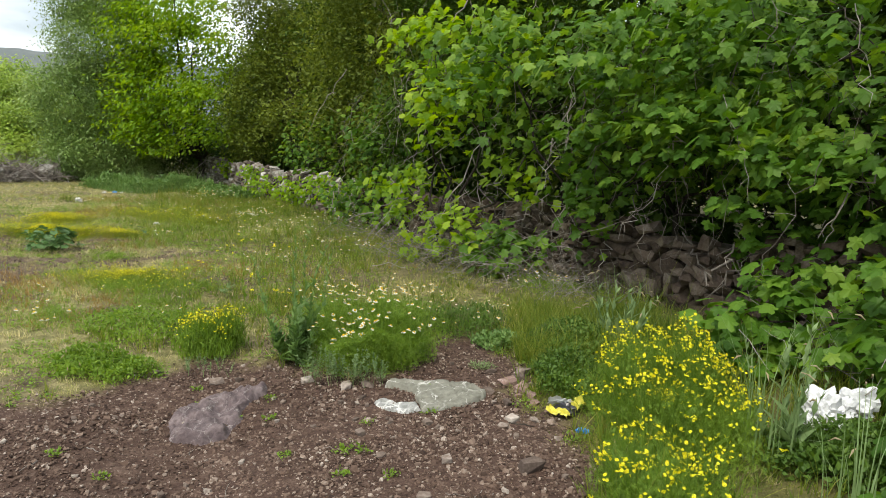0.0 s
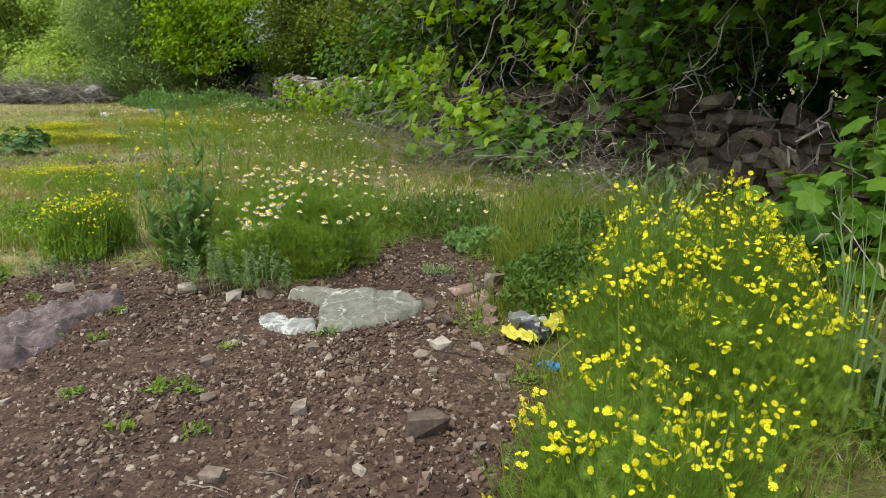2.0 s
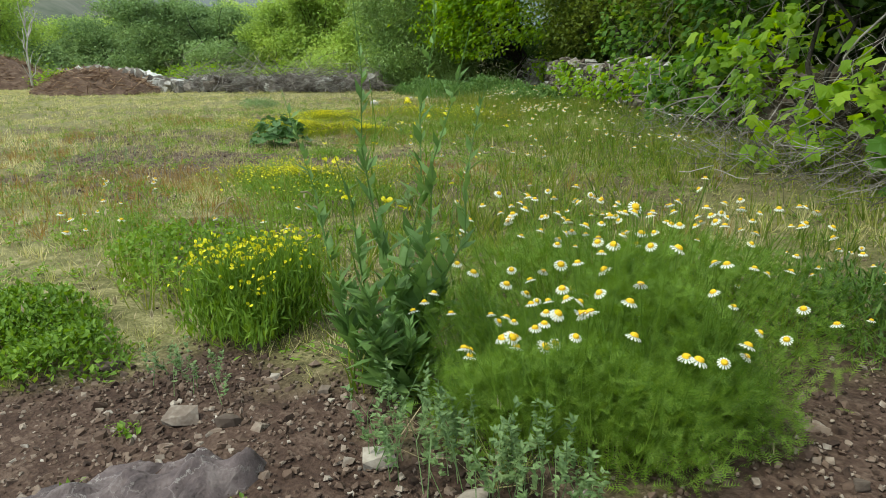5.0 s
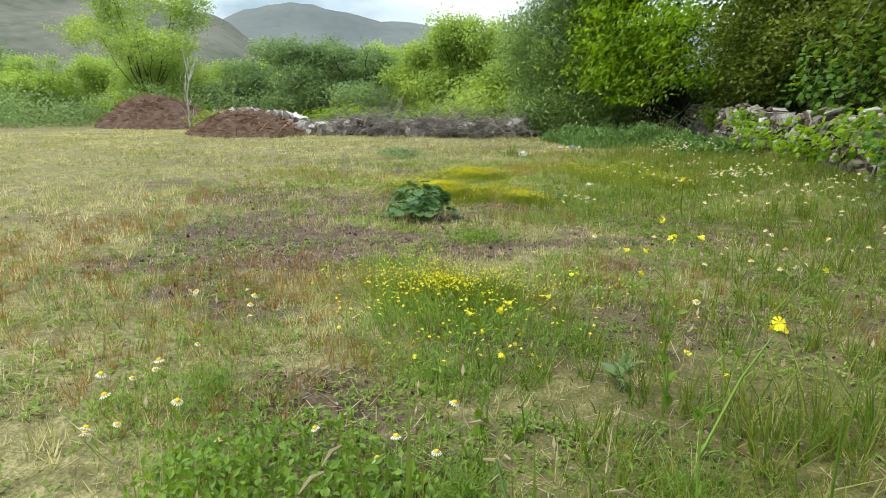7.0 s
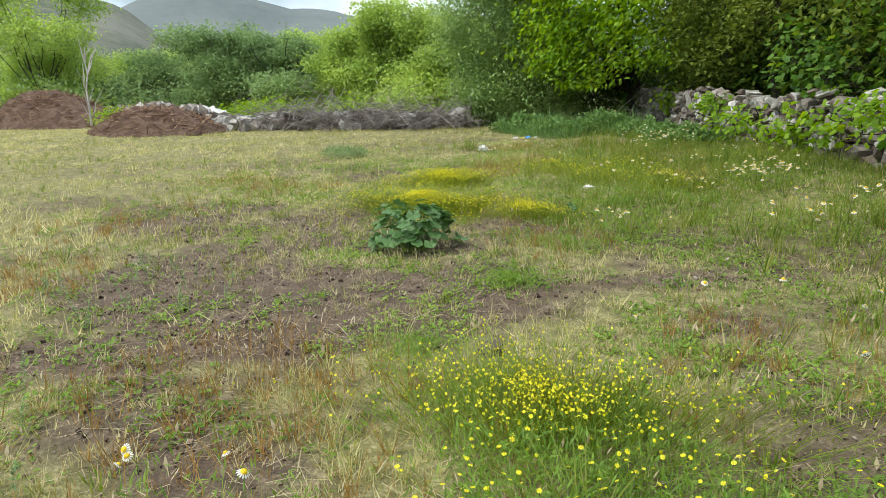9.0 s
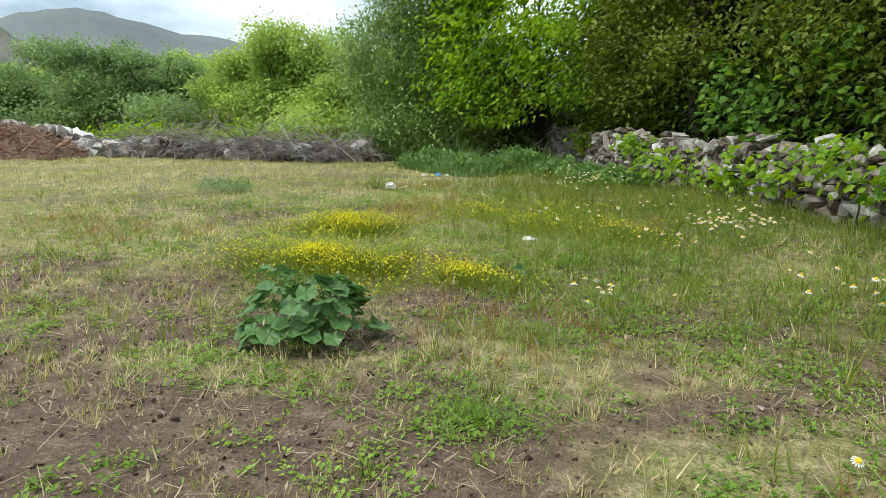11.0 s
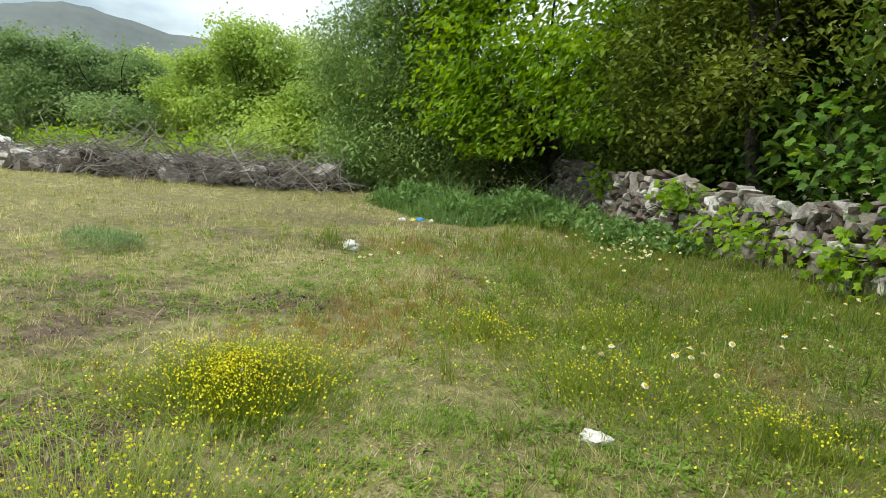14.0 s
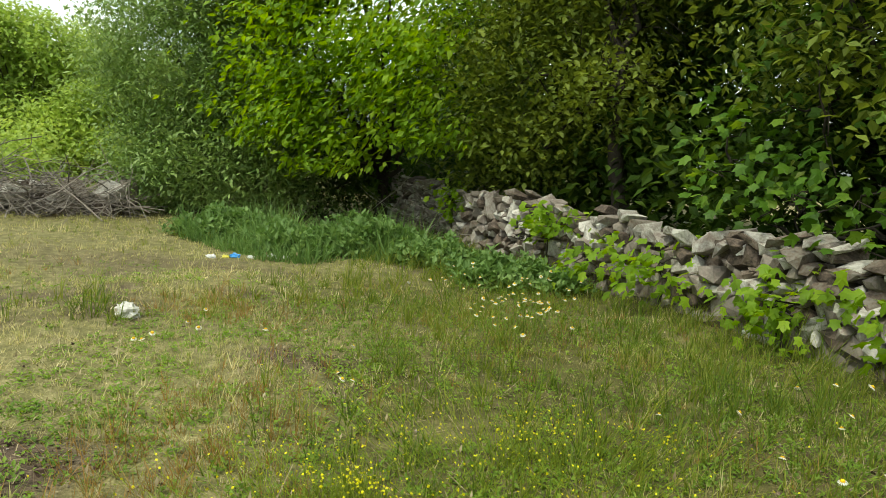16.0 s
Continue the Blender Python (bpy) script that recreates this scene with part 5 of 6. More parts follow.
def dome_template(rad=0.52, h=0.42, n=8):
    v = [(0, 0, h)]
    for rr, z in ((0.7, h * 0.75), (1.0, 0.05)):
        v += [(rad * rr * math.cos(2 * math.pi * i / n), rad * rr * math.sin(2 * math.pi * i / n), z) for i in range(n)]
    f = [(0, 1 + i, 1 + (i + 1) % n) for i in range(n)]
    for i in range(n):
        j = (i + 1) % n
        f += [(1 + i, 1 + n + i, 1 + n + j), (1 + i, 1 + n + j, 1 + j)]
    return v, f


def ray_template(n=7):
    """A small yellow head: blunt rays round a low disc."""
    v, f = [(0, 0, 0.16)], []
    for i in range(n):
        a = 2 * math.pi * i / n
        c, s = math.cos(a), math.sin(a)
        k = len(v)
        v += [(c * 0.9 - s * 0.30, s * 0.9 + c * 0.30, 0.02), (c * 0.9 + s * 0.30, s * 0.9 - c * 0.30, -0.02), (c * 0.2, s * 0.2, 0.12)]
        f += [(0, k + 1, k), (k + 2, k + 1, k)]
    return v, f


def feather_template():
    """A finely cut leaf: a thin rib with narrow side lobes."""
    v, f = [(-0.012, 0, 0), (0.012, 0, 0), (0, 1, -0.1)], [(0, 1, 2)]
    for i in range(6):
        y = 0.12 + 0.14 * i
        for sg in (-1, 1):
            k = len(v)
            ln = 0.34 * (1.0 - 0.55 * abs(i / 5 - 0.4))
            v += [(0, y - 0.02, -0.1 * y * y), (0, y + 0.025, -0.1 * y * y), (sg * ln, y + 0.17, 0.05 - 0.1 * y * y)]
            f.append((k, k + 1, k + 2) if sg < 0 else (k + 1, k, k + 2))
    return v, f


FEATHER = feather_template()
FINE_V = [(0, 0, 0), (-0.07, 0.45, 0.03), (0, 1, -0.05), (0.07, 0.45, 0.03)]
DAISY, DOME, RAY = daisy_template(), dome_template(), ray_template()


def stems(base, top, rad, g):
    """Thin three-sided bent stems from base to top."""
    n = len(base)
    mid = (base + top) / 2 + g.normal(size=(n, 3)) * np.array([0.03, 0.03, 0.0]) + np.array([0, 0, 0.02])
    ring = np.array([(math.cos(a), math.sin(a), 0) for a in (0, 2.094, 4.189)])
    v = np.stack([base[:, None] + ring * rad, mid[:, None] + ring * rad * 0.8, top[:, None] + ring * rad * 0.6], 1).reshape(n, 9, 3)
    f = []
    for i in range(2):
        for j in range(3):
            a, b, c, d = i * 3 + j, i * 3 + (j + 1) % 3, i * 3 + 3 + (j + 1) % 3, i * 3 + 3 + j
            f += [(a, b, c), (a, c, d)]
    f = np.array(f)[None] + (np.arange(n) * 9)[:, None, None]
    return v.reshape(-1, 3), f.reshape(-1, 3)


def flower_plant(name, label, x, y, rx, ry, h, heads, flower, head_size, leaf_n, leaf_size, leaf_mat, seed, head_part="flower", leaf_kind="slim", leaf_up=0.7, group="", category="flowers", low=0.55, leaf_top=0.85, tilt=0.35, single=False, soft_edge=False, bunch=1):
    """A plant or patch: stems from the ground to heads, fine foliage, and the flower heads."""
    g = np.random.default_rng(seed)
    z0 = gz(x, y)
    t = thing(name, (x, y, z0), label, category, group)
    def spread(m):
        a, q = g.uniform(0, 6.28, m), np.sqrt(g.random(m)) * g.uniform(0.75, 1.2, m)
        if soft_edge:
            q = np.abs(g.normal(0, 0.62, m)) + 0.05
        q = q * (0.75 + 0.5 * lattice(np.cos(a) * 1.3, np.sin(a) * 1.3, 1.5, seed))
        px, py = np.cos(a) * q * rx, np.sin(a) * q * ry
        if soft_edge:
            px = px + rx * 0.3 * (lattice(px + 3.1 * seed, py, 2.6, 5) - 0.5)
            py = py + ry * 0.3 * (lattice(px, py + 1.7 * seed, 2.6, 6) - 0.5)
            hump = 0.3 + 0.9 * lattice(px + seed, py, 4.0, 3)
        else:
            hump = np.sqrt(np.clip(1.05 - 0.8 * q * q, 0.06, 1)) * (0.3 + 1.25 * lattice(px + seed, py, 5.5, 3))
        return px, py, hump
    bx, by, dome = spread(heads)
    if bunch > 1:
        bx, by, dome = (np.repeat(q[:-(-heads // bunch)], bunch)[:heads] for q in (bx, by, dome))
    vary = g.uniform(0.82, 1.12, heads)
    if bunch > 1:
        vary = np.repeat(vary[:-(-heads // bunch)], bunch)[:heads] + g.normal(0, 0.025, heads)
    tz = h * (low + (1 - low) * dome) * vary
    gb = ground_z(bx + x, by + y) - z0
    base = np.stack([bx * 0.8, by * 0.8, gb], -1)
    top = np.stack([bx * 1.08 + g.normal(0, 0.02, heads), by * 1.08 + g.normal(0, 0.02, heads), tz + gb], -1)
    if leaf_kind == "feather":
        m = leaf_n // 40
        ex, ey, ed = spread(m)
        eb = ground_z(ex + x, ey + y) - z0
        ez = h * (low + (1 - low) * ed) * g.uniform(0.6, 1.0, m)
        base = np.concatenate([base, np.stack([ex * 0.8, ey * 0.8, eb], -1)])
        tips = np.concatenate([top, np.stack([ex * 1.08, ey * 1.08, ez + eb], -1)])
    else:
        tips = top
    part("stem", tri_mesh("stem", *stems(base, tips, 0.0017, g)), leaf_mat, t)
    lx, ly, dome = spread(leaf_n)
    lz = g.random(leaf_n) ** 0.8 * h * leaf_top * np.clip(low * 0.5 + (1 - low * 0.5) * dome, 0.1, 1.2)
    pos = np.stack([lx, ly, lz + ground_z(lx + x, ly + y) - z0], -1)
    rot = turns(g.uniform(0, 6.28, leaf_n), g.normal(leaf_up, 0.5, leaf_n), g.normal(0, 0.4, leaf_n))
    tv, tf = {"slim": (FINE_V, SLIM_F), "leaf": (LEAF_V, LEAF_F), "feather": FEATHER}[leaf_kind]
    part("foliage", tri_mesh("foliage", *stamp(tv, tf, pos, rot, g.uniform(0.6, 1.4, leaf_n) * leaf_size)), leaf_mat, t)
    rot = turns(g.uniform(0, 6.28, heads), g.normal(0, tilt, heads), g.normal(0, tilt, heads))
    size = g.uniform(0.75, 1.2, heads) * head_size / 2
    for o in t.children:
        o["kind"] = "stuff"
    if flower == "daisy" and single:
        pm, dm = tri_mesh("petals", *DAISY), tri_mesh("flower_disc", *DOME)
        for k in range(heads):
            o = part("daisy_head", pm, M_WHITE, t, "white petals")
            o.matrix_basis = Matrix.Translation(top[k]) @ Matrix(rot[k].tolist()).to_4x4() @ Matrix.Scale(size[k], 4)
            part("flower_disc", dm, M_DISC, o, "yellow disc")
    elif flower == "daisy":
        part("petals", tri_mesh("petals", *stamp(*DAISY, top, rot, size)), M_WHITE, t, "white petals")["kind"] = "stuff"
        part("flower_disc", tri_mesh("flower_disc", *stamp(*DOME, top, rot, size)), M_DISC, t, "yellow flower discs")["kind"] = "stuff"
    elif flower == "yellow":
        part(head_part, tri_mesh(head_part, *stamp(*RAY, top, rot, size)), M_YELLOW, t, "bright yellow flower heads")["kind"] = "stuff"
    return t


flower_plant("yellow_flower_bush", "dense bush of bright yellow flowers beside the bare soil", 1.53, 6.3, 0.44, 0.82, 0.58, 1500, "yellow", 0.0195, 14000, 0.045, M_HERB, 401, low=0.25, tilt=0.8, bunch=4, leaf_kind="feather", leaf_top=0.8)
flower_plant("yellow_flower_bush", "loose yellow flowers at the bush's near edge", 1.2, 5.32, 0.36, 0.45, 0.34, 420, "yellow", 0.0195, 5000, 0.045, M_HERB, 402, low=0.25, tilt=0.8, bunch=4, leaf_kind="feather", leaf_top=0.8)
flower_plant("daisy_clump", "lush clump of white daisies with feathery green leaves", -0.66, 7.45, 0.50, 0.36, 0.50, 70, "daisy", 0.041, 26000, 0.042, M_HERB, 403, low=0.3, leaf_kind="feather", leaf_top=0.8, leaf_up=0.7, single=True, category="daisies")
flower_plant("daisy_clump", "lush clump of white daisies with feathery green leaves", -0.8, 8.3, 0.75, 0.6, 0.46, 110, "daisy", 0.036, 9000, 0.045, M_HERB, 404, low=0.55, leaf_kind="feather", leaf_top=0.7, single=True, category="daisies")
flower_plant("daisy_clump", "small pale flowers in grey-green leaves at the soil's end", 0.15, 8.6, 0.42, 0.36, 0.28, 26, "daisy", 0.03, 3000, 0.06, M_HERB_DARK, 405, category="daisies")
flower_plant("yellow_flower_tuft", "tuft of small yellow flowers in green grass", -2.06, 7.5, 0.28, 0.24, 0.36, 420, "yellow", 0.016, 6000, 0.055, M_HERB, 406, tilt=0.8, leaf_up=1.1, leaf_top=0.75)
flower_plant("yellow_flower_tuft", "low spread of small yellow flowers in the meadow", -3.5, 9.3, 0.7, 0.45, 0.2, 170, "yellow", 0.017, 3200, 0.04, M_HERB, 407)
flower_plant("daisy_clump", "group of white daisies by the hedge's foot", 1.15, 10.6, 0.5, 0.4, 0.25, 26, "daisy", 0.04, 1800, 0.05, M_HERB, 408, category="daisies")
for k, (x, y, rx, ry, h, n) in enumerate([(-7.95, 14.8, 0.5, 0.62, 0.18, 400), (-7.2, 13.4, 0.9, 0.66, 0.16, 520), (-5.98, 13.4, 0.45, 0.3, 0.15, 120), (-3.98, 9.85, 0.66, 0.42, 0.19, 190), (-7.3, 16.5, 0.8, 0.6, 0.18, 60), (-5.4, 15.6, 0.9, 0.6, 0.2, 70), (-6.6, 17.2, 1.2, 0.8, 0.2, 60), (-6.3, 15.9, 1.0, 0.7, 0.2, 70)]):
    flower_plant("yellow_flower_patch", "patch of small yellow flowers in the dry meadow", x, y, rx, ry, h, int(n * 8), "yellow", 0.0115, 1600 + 7 * n, 0.03, M_PATCH, 420 + k, tilt=0.85, leaf_top=0.7, soft_edge=True, group="yellow patches in the meadow", leaf_up=0.9)
for k, (x, y, rx, ry, h, n) in enumerate([(-4.92, 12.9, 0.3, 0.35, 0.25, 11), (-4.45, 16.1, 0.42, 0.5, 0.32, 64), (-6.95, 19.55, 0.4, 0.36, 0.32, 46), (-5.0, 17.4, 0.9, 0.9, 0.32, 26), (-3.75, 7.9, 0.35, 0.25, 0.2, 10), (-7.2, 20.6, 0.9, 0.7, 0.35, 28), (-3.5, 14.0, 0.8, 0.8, 0.3, 22), (-1.9, 12.2, 0.9, 0.9, 0.35, 30), (-2.6, 15.0, 0.9, 0.9, 0.35, 36), (-2.9, 8.3, 0.3, 0.3, 0.22, 5), (-8.5, 18.2, 1.0, 0.8, 0.2, 12), (-6.0, 16.2, 0.6, 0.5, 0.22, 10), (-3.2, 11.0, 0.8, 0.8, 0.22, 12), (-4.4, 8.6, 0.5, 0.4, 0.2, 8), (-5.0, 14.6, 0.5, 0.4, 0.3, 9)]):
    flower_plant("daisy_clump", "scattered white daisies standing in the green grass", x, y, rx, ry, h, n, "daisy", 0.04, 700, 0.04, M_HERB, 440 + k, group="daisies in the meadow", category="daisies")

for k, (x, y, rx, ry) in enumerate([(-2.6, 8.35, 0.4, 0.25), (-3.3, 9.0, 0.45, 0.3), (-2.1, 8.8, 0.3, 0.3), (-3.9, 8.2, 0.4, 0.25), (-3.0, 9.7, 0.5, 0.3), (-4.9, 10.2, 0.4, 0.3), (-5.2, 12.4, 0.4, 0.25), (-5.0, 11.4, 0.35, 0.25), (-6.9, 15.0, 0.5, 0.35), (-5.6, 14.4, 0.45, 0.3), (-7.3, 12.9, 0.4, 0.3)]):
    flower_plant("low_herb", "low patch of fresh green weeds in the thin meadow", x, y, rx, ry, 0.10, 24, "", 0, 1500, 0.032, M_HERB, 700 + k, category="weed", soft_edge=True, group="weed patches in the meadow", leaf_up=0.5)
flower_plant("low_herb", "dense green weed under the yellow flowers", -3.9, 9.75, 0.62, 0.4, 0.14, 40, "", 0, 7000, 0.03, M_HERB, 458, category="weed")
flower_plant("low_herb", "dark green weeds along the soil's edge", 0.98, 7.1, 0.3, 0.5, 0.2, 40, "", 0, 6000, 0.034, M_HERB_DARK, 456, category="weed", leaf_kind="leaf")
flower_plant("low_herb", "green weeds along the soil's edge", 1.1, 8.0, 0.4, 0.5, 0.26, 40, "", 0, 6000, 0.036, M_HERB_DARK, 457, category="weed", leaf_kind="leaf")
flower_plant("low_herb", "dark green weeds around the plastic bag", 2.6, 5.9, 0.6, 0.4, 0.3, 40, "", 0, 7000, 0.045, M_HERB_DARK, 455, category="weed", leaf_kind="leaf")
# low green weeds at the soil's edge
flower_plant("low_herb", "spreading light green weed at the soil's edge", -2.75, 6.95, 0.42, 0.26, 0.15, 30, "", 0, 6000, 0.026, M_HERB, 460, category="weed", leaf_kind="leaf", leaf_top=1.0)
flower_plant("low_herb", "dark green leafy weed in the meadow edge", -2.9, 7.9, 0.6, 0.4, 0.22, 30, "", 0, 3400, 0.03, M_HERB, 461, category="weed", leaf_kind="leaf", leaf_top=1.0)
flower_plant("low_herb", "grey-green weed on the stony soil", 0.28, 7.35, 0.10, 0.08, 0.05, 8, "", 0, 300, 0.03, M_HERB_GREY, 462, category="weed")
flower_plant("low_herb", "small fresh weed on the stony soil", -0.55, 5.92, 0.13, 0.07, 0.05, 8, "", 0, 70, 0.03, M_HERB, 463, category="weed", leaf_kind="leaf")
flower_plant("low_herb", "grey-green tuft in the open meadow", -11.85, 17.05, 0.45, 0.35, 0.22, 20, "", 0, 1500, 0.07, M_HERB_GREY, 464, category="weed")
flower_plant("low_herb", "green weed at the rock slab's edge", 0.45, 8.1, 0.25, 0.2, 0.16, 12, "", 0, 900, 0.04, M_WEED, 465, category="weed", leaf_kind="leaf")
for k in range(26):
    x, y = r.uniform(-3.5, 0.7), r.uniform(4.2, 7.4)
    if float(dirt_amount(x, y)) > 0.8:
        flower_plant("low_herb", "tiny green seedling on the stony soil", x, y, 0.05, 0.04, 0.03, 3, "", 0, 26, 0.025, M_HERB, 470 + k, category="weed", leaf_kind="leaf", group="seedlings on the soil")


for k, (x, y, rx, ry, h, n) in enumerate([(-11.6, 23.6, 0.8, 0.5, 0.42, 3000), (-10.3, 22.9, 0.7, 0.5, 0.36, 2600), (-9.3, 23.3, 0.8, 0.6, 0.5, 3400), (-8.3, 22.9, 0.6, 0.5, 0.36, 2200), (-7.2, 22.0, 0.8, 0.5, 0.34, 2200)]):
    flower_plant("low_herb", "rank green leafy weed at the foot of the stone wall", x, y, rx, ry, h, 30, "", 0, n, 0.09, M_WEED, 480 + k, category="weed", leaf_kind="leaf", leaf_up=0.6, leaf_top=1.0, group="rank weeds by the wall")


# cress spikes with round pods
def spike_plant(name, label, x, y, rx, ry, h, n, seed, pod=0.006, mat=None, category="weed"):
    g = np.random.default_rng(seed)
    t = thing(name, (x, y, gz(x, y)), label, category)
    a, q = g.uniform(0, 6.28, n), np.sqrt(g.random(n))
    bx, by = np.cos(a) * q * rx, np.sin(a) * q * ry
    base = np.stack([bx, by, 0 * bx], -1)
    top = base + np.stack([g.normal(0, 0.03, n), g.normal(0, 0.03, n), h * g.uniform(0.6, 1.1, n)], -1)
    part("stem", tri_mesh("stem", *stems(base, top, 0.0016, g)), mat or M_HERB_GREY, t)
    per = 34
    f = g.uniform(0.3, 1.0, (n, per))
    pos = (base[:, None] + (top - base)[:, None] * f[..., None]).reshape(-1, 3)
    rot = turns(g.uniform(0, 6.28, n * per), g.normal(0.5, 0.3, n * per), 0 * np.zeros(n * per))
    for o in t.children:
        o["kind"] = "stuff"
    part("seed_pod", tri_mesh("seed_pod", *stamp(LEAF_V, LEAF_F, pos, rot, g.uniform(0.8, 1.3, n * per) * pod * 2.6)), mat or M_HERB_GREY, t)["kind"] = "stuff"
    return t


spike_plant("pepperweed", "grey-green upright weed with spikes of round pods", -0.8, 7.02, 0.34, 0.12, 0.26, 46, 501, 0.0075)
spike_plant("pepperweed", "grey-green upright weed with spikes of round pods", -1.9, 7.05, 0.2, 0.1, 0.15, 12, 502)
spike_plant("pepperweed", "grey-green upright weed with spikes of round pods", -6.9, 9.9, 0.7, 0.6, 0.2, 26, 503)
spike_plant("pepperweed", "grey-green upright weed with spikes of round pods", -5.8, 8.4, 0.7, 0.6, 0.2, 22, 504)


# tall weed with lance leaves
def tall_weed(name, label, x, y, heights, spread, seed, mat, leaf=0.10, per=34, flowers=0, group="", kind="slim", up=0.9):
    g = np.random.default_rng(seed)
    rr = random.Random(seed)
    t = thing(name, (x, y, gz(x, y)), label, "weed", group)
    lp, ly, ls = [], [], []
    heads = []
    for k, h in enumerate(heights):
        a = rr.uniform(0, 6.28)
        b = Vector((math.cos(a), math.sin(a), 0)) * spread * 0.35 * rr.random()
        e = b + Vector((math.cos(a) * spread * rr.random(), math.sin(a) * spread * rr.random(), h))
        path = wobble(b, e, 6, 0.03, rr)
        part("stem", tri_mesh("stem", *tube(path, [0.0042 - 0.0005 * i for i in range(7)], 5)), mat, t)
        for j in range(per):
            f = rr.random() ** 1.3 * 0.92
            q = path[int(f * 6)].lerp(path[min(6, int(f * 6) + 1)], f * 6 % 1)
            lp.append(q[:])
            ls.append(leaf * (1.25 - f) * rr.uniform(0.6, 1.2))
        for j in range(flowers):
            d = Vector((rr.gauss(0, 1), rr.gauss(0, 1), rr.uniform(0.4, 1.2))).normalized() * rr.uniform(0.05, 0.28)
            st = path[rr.randint(3, 6)]
            part("side_shoot", tri_mesh("side_shoot", *tube([st, st + d * 0.5 + Vector((0, 0, 0.02)), st + d], [0.0025, 0.002, 0.0012], 4)), mat, t)
            for _ in range(4):
                heads.append((st + d + Vector((rr.gauss(0, 0.008), rr.gauss(0, 0.008), rr.uniform(0, 0.015))))[:])
    n = len(lp)
    rot = turns(g.uniform(0, 6.28, n), g.normal(up, 0.3, n), g.normal(0, 0.3, n))
    tv, tf = (SLIM_V, SLIM_F) if kind == "slim" else (LEAF_V, LEAF_F)
    part("leaves", tri_mesh("leaves", *stamp(tv, tf, np.array(lp), rot, np.array(ls))), mat, t)
    if heads:
        m = len(heads)
        part("flower", tri_mesh("flower", *stamp(*RAY, np.array(heads), turns(g.uniform(0, 6.28, m), g.normal(0, 0.5, m), g.normal(0, 0.5, m)), g.uniform(0.008, 0.013, m))), M_YELLOW, t, "yellow flowers")["kind"] = "stuff"
    return t


tall_weed("tall_weed", "tall dull green weed with narrow leaves and spiky tops", -1.28, 7.36, [1.3, 1.22, 1.12, 1.0, 0.95, 0.8, 0.6, 0.55, 0.5, 0.42, 0.4, 0.38, 0.35], 0.32, 511, M_WEED, 0.12, 80, up=0.85)
def tall_grass(label, x, y, n, h, rad, seed, mat, spikes=8):
    """A tuft of long arching blades with drooping seed spikes."""
    g = np.random.default_rng(seed)
    rr = random.Random(seed)
    t = thing("tall_grass_tuft", (x, y, gz(x, y)), label, "grass")
    for k in range(n):
        a, q = rr.uniform(0, 6.28), rr.random() ** 0.5 * rad
        b = Vector((math.cos(a) * q, math.sin(a) * q, 0))
        hh, out, w = h * rr.uniform(0.5, 1.05), rr.uniform(0.05, 0.4), rr.uniform(0.004, 0.008)
        d = Vector((math.cos(a + rr.gauss(0, 0.6)), math.sin(a + rr.gauss(0, 0.6)), 0))
        sd = Vector((-d.y, d.x, 0)) * w
        v, f = [], []
        for i in range(7):
            u = i / 6
            c = b + d * out * hh * u ** 2.2 + Vector((0, 0, hh * (u - 0.25 * out * u ** 4)))
            v += [(c - sd * (1 - u * 0.9))[:], (c + sd * (1 - u * 0.9))[:]]
            if i:
                j = 2 * i
                f += [(j - 2, j - 1, j + 1), (j - 2, j + 1, j)]
        part("blade", tri_mesh("blade", v, f), mat, t)
        if k < spikes:
            tip = c
            e = tip + d * 0.07 + Vector((0, 0, -0.03))
            part("seed_spike", tri_mesh("seed_spike", *tube([tip, tip.lerp(e, 0.5) + Vector((0, 0, 0.012)), e], [0.003, 0.006, 0.002], 5)), M_STRAW, t)
    return t


tall_grass("tuft of tall grey-green grass beside the yellow flowers", 2.02, 6.0, 34, 1.0, 0.2, 531, M_HERB_GREY)
tall_grass("tuft of tall grey-green grass beside the yellow flowers", 2.15, 5.2, 22, 0.75, 0.2, 532, M_HERB_GREY)
tall_grass("tuft of tall grass behind the yellow flowers", 1.6, 8.2, 34, 0.72, 0.32, 533, M_HERB_GREY, 12)
tall_grass("tuft of green grass in the open meadow", -2.2, 8.15, 16, 0.42, 0.12, 534, M_GRASS_GREEN, 3)
tall_grass("dark tuft of grass behind the yellow flowers", -2.5, 8.0, 16, 0.5, 0.12, 535, M_GRASS_GREEN, 4)
tall_weed("tall_weed", "tall grey-green stalks beside the yellow flowers", 2.12, 6.0, [1.05, 0.9, 0.8, 0.75, 0.6, 0.55], 0.22, 512, M_HERB_GREY, 0.16, 22, up=1.1)
tall_weed("tall_weed", "grey-green grassy stalks behind the yellow flowers", 1.55, 8.1, [0.75, 0.7, 0.65, 0.6, 0.8, 0.55, 0.5], 0.34, 513, M_HERB_GREY, 0.2, 14, up=1.15)
tall_weed("mustard_plant", "tall thin mustard plant with yellow flowers", -2.33, 9.25, [0.78, 0.62, 0.5], 0.30, 514, M_HERB, 0.06, 10, 4, kind="leaf")
tall_weed("mustard_plant", "tall thin mustard plant with yellow flowers", -2.75, 8.65, [0.5, 0.38, 0.3], 0.34, 515, M_HERB, 0.06, 9, 3, kind="leaf")
tall_weed("mustard_plant", "tall thin mustard plant with yellow flowers", -1.55, 7.75, [0.95, 0.85], 0.22, 516, M_HERB, 0.05, 8, 3, kind="leaf")
tall_weed("dock_plant", "broad-leaved green weed in the grass", -2.62, 9.4, [0.2, 0.15, 0.12], 0.15, 517, M_HERB_GREY, 0.10, 6, kind="leaf", up=0.7)


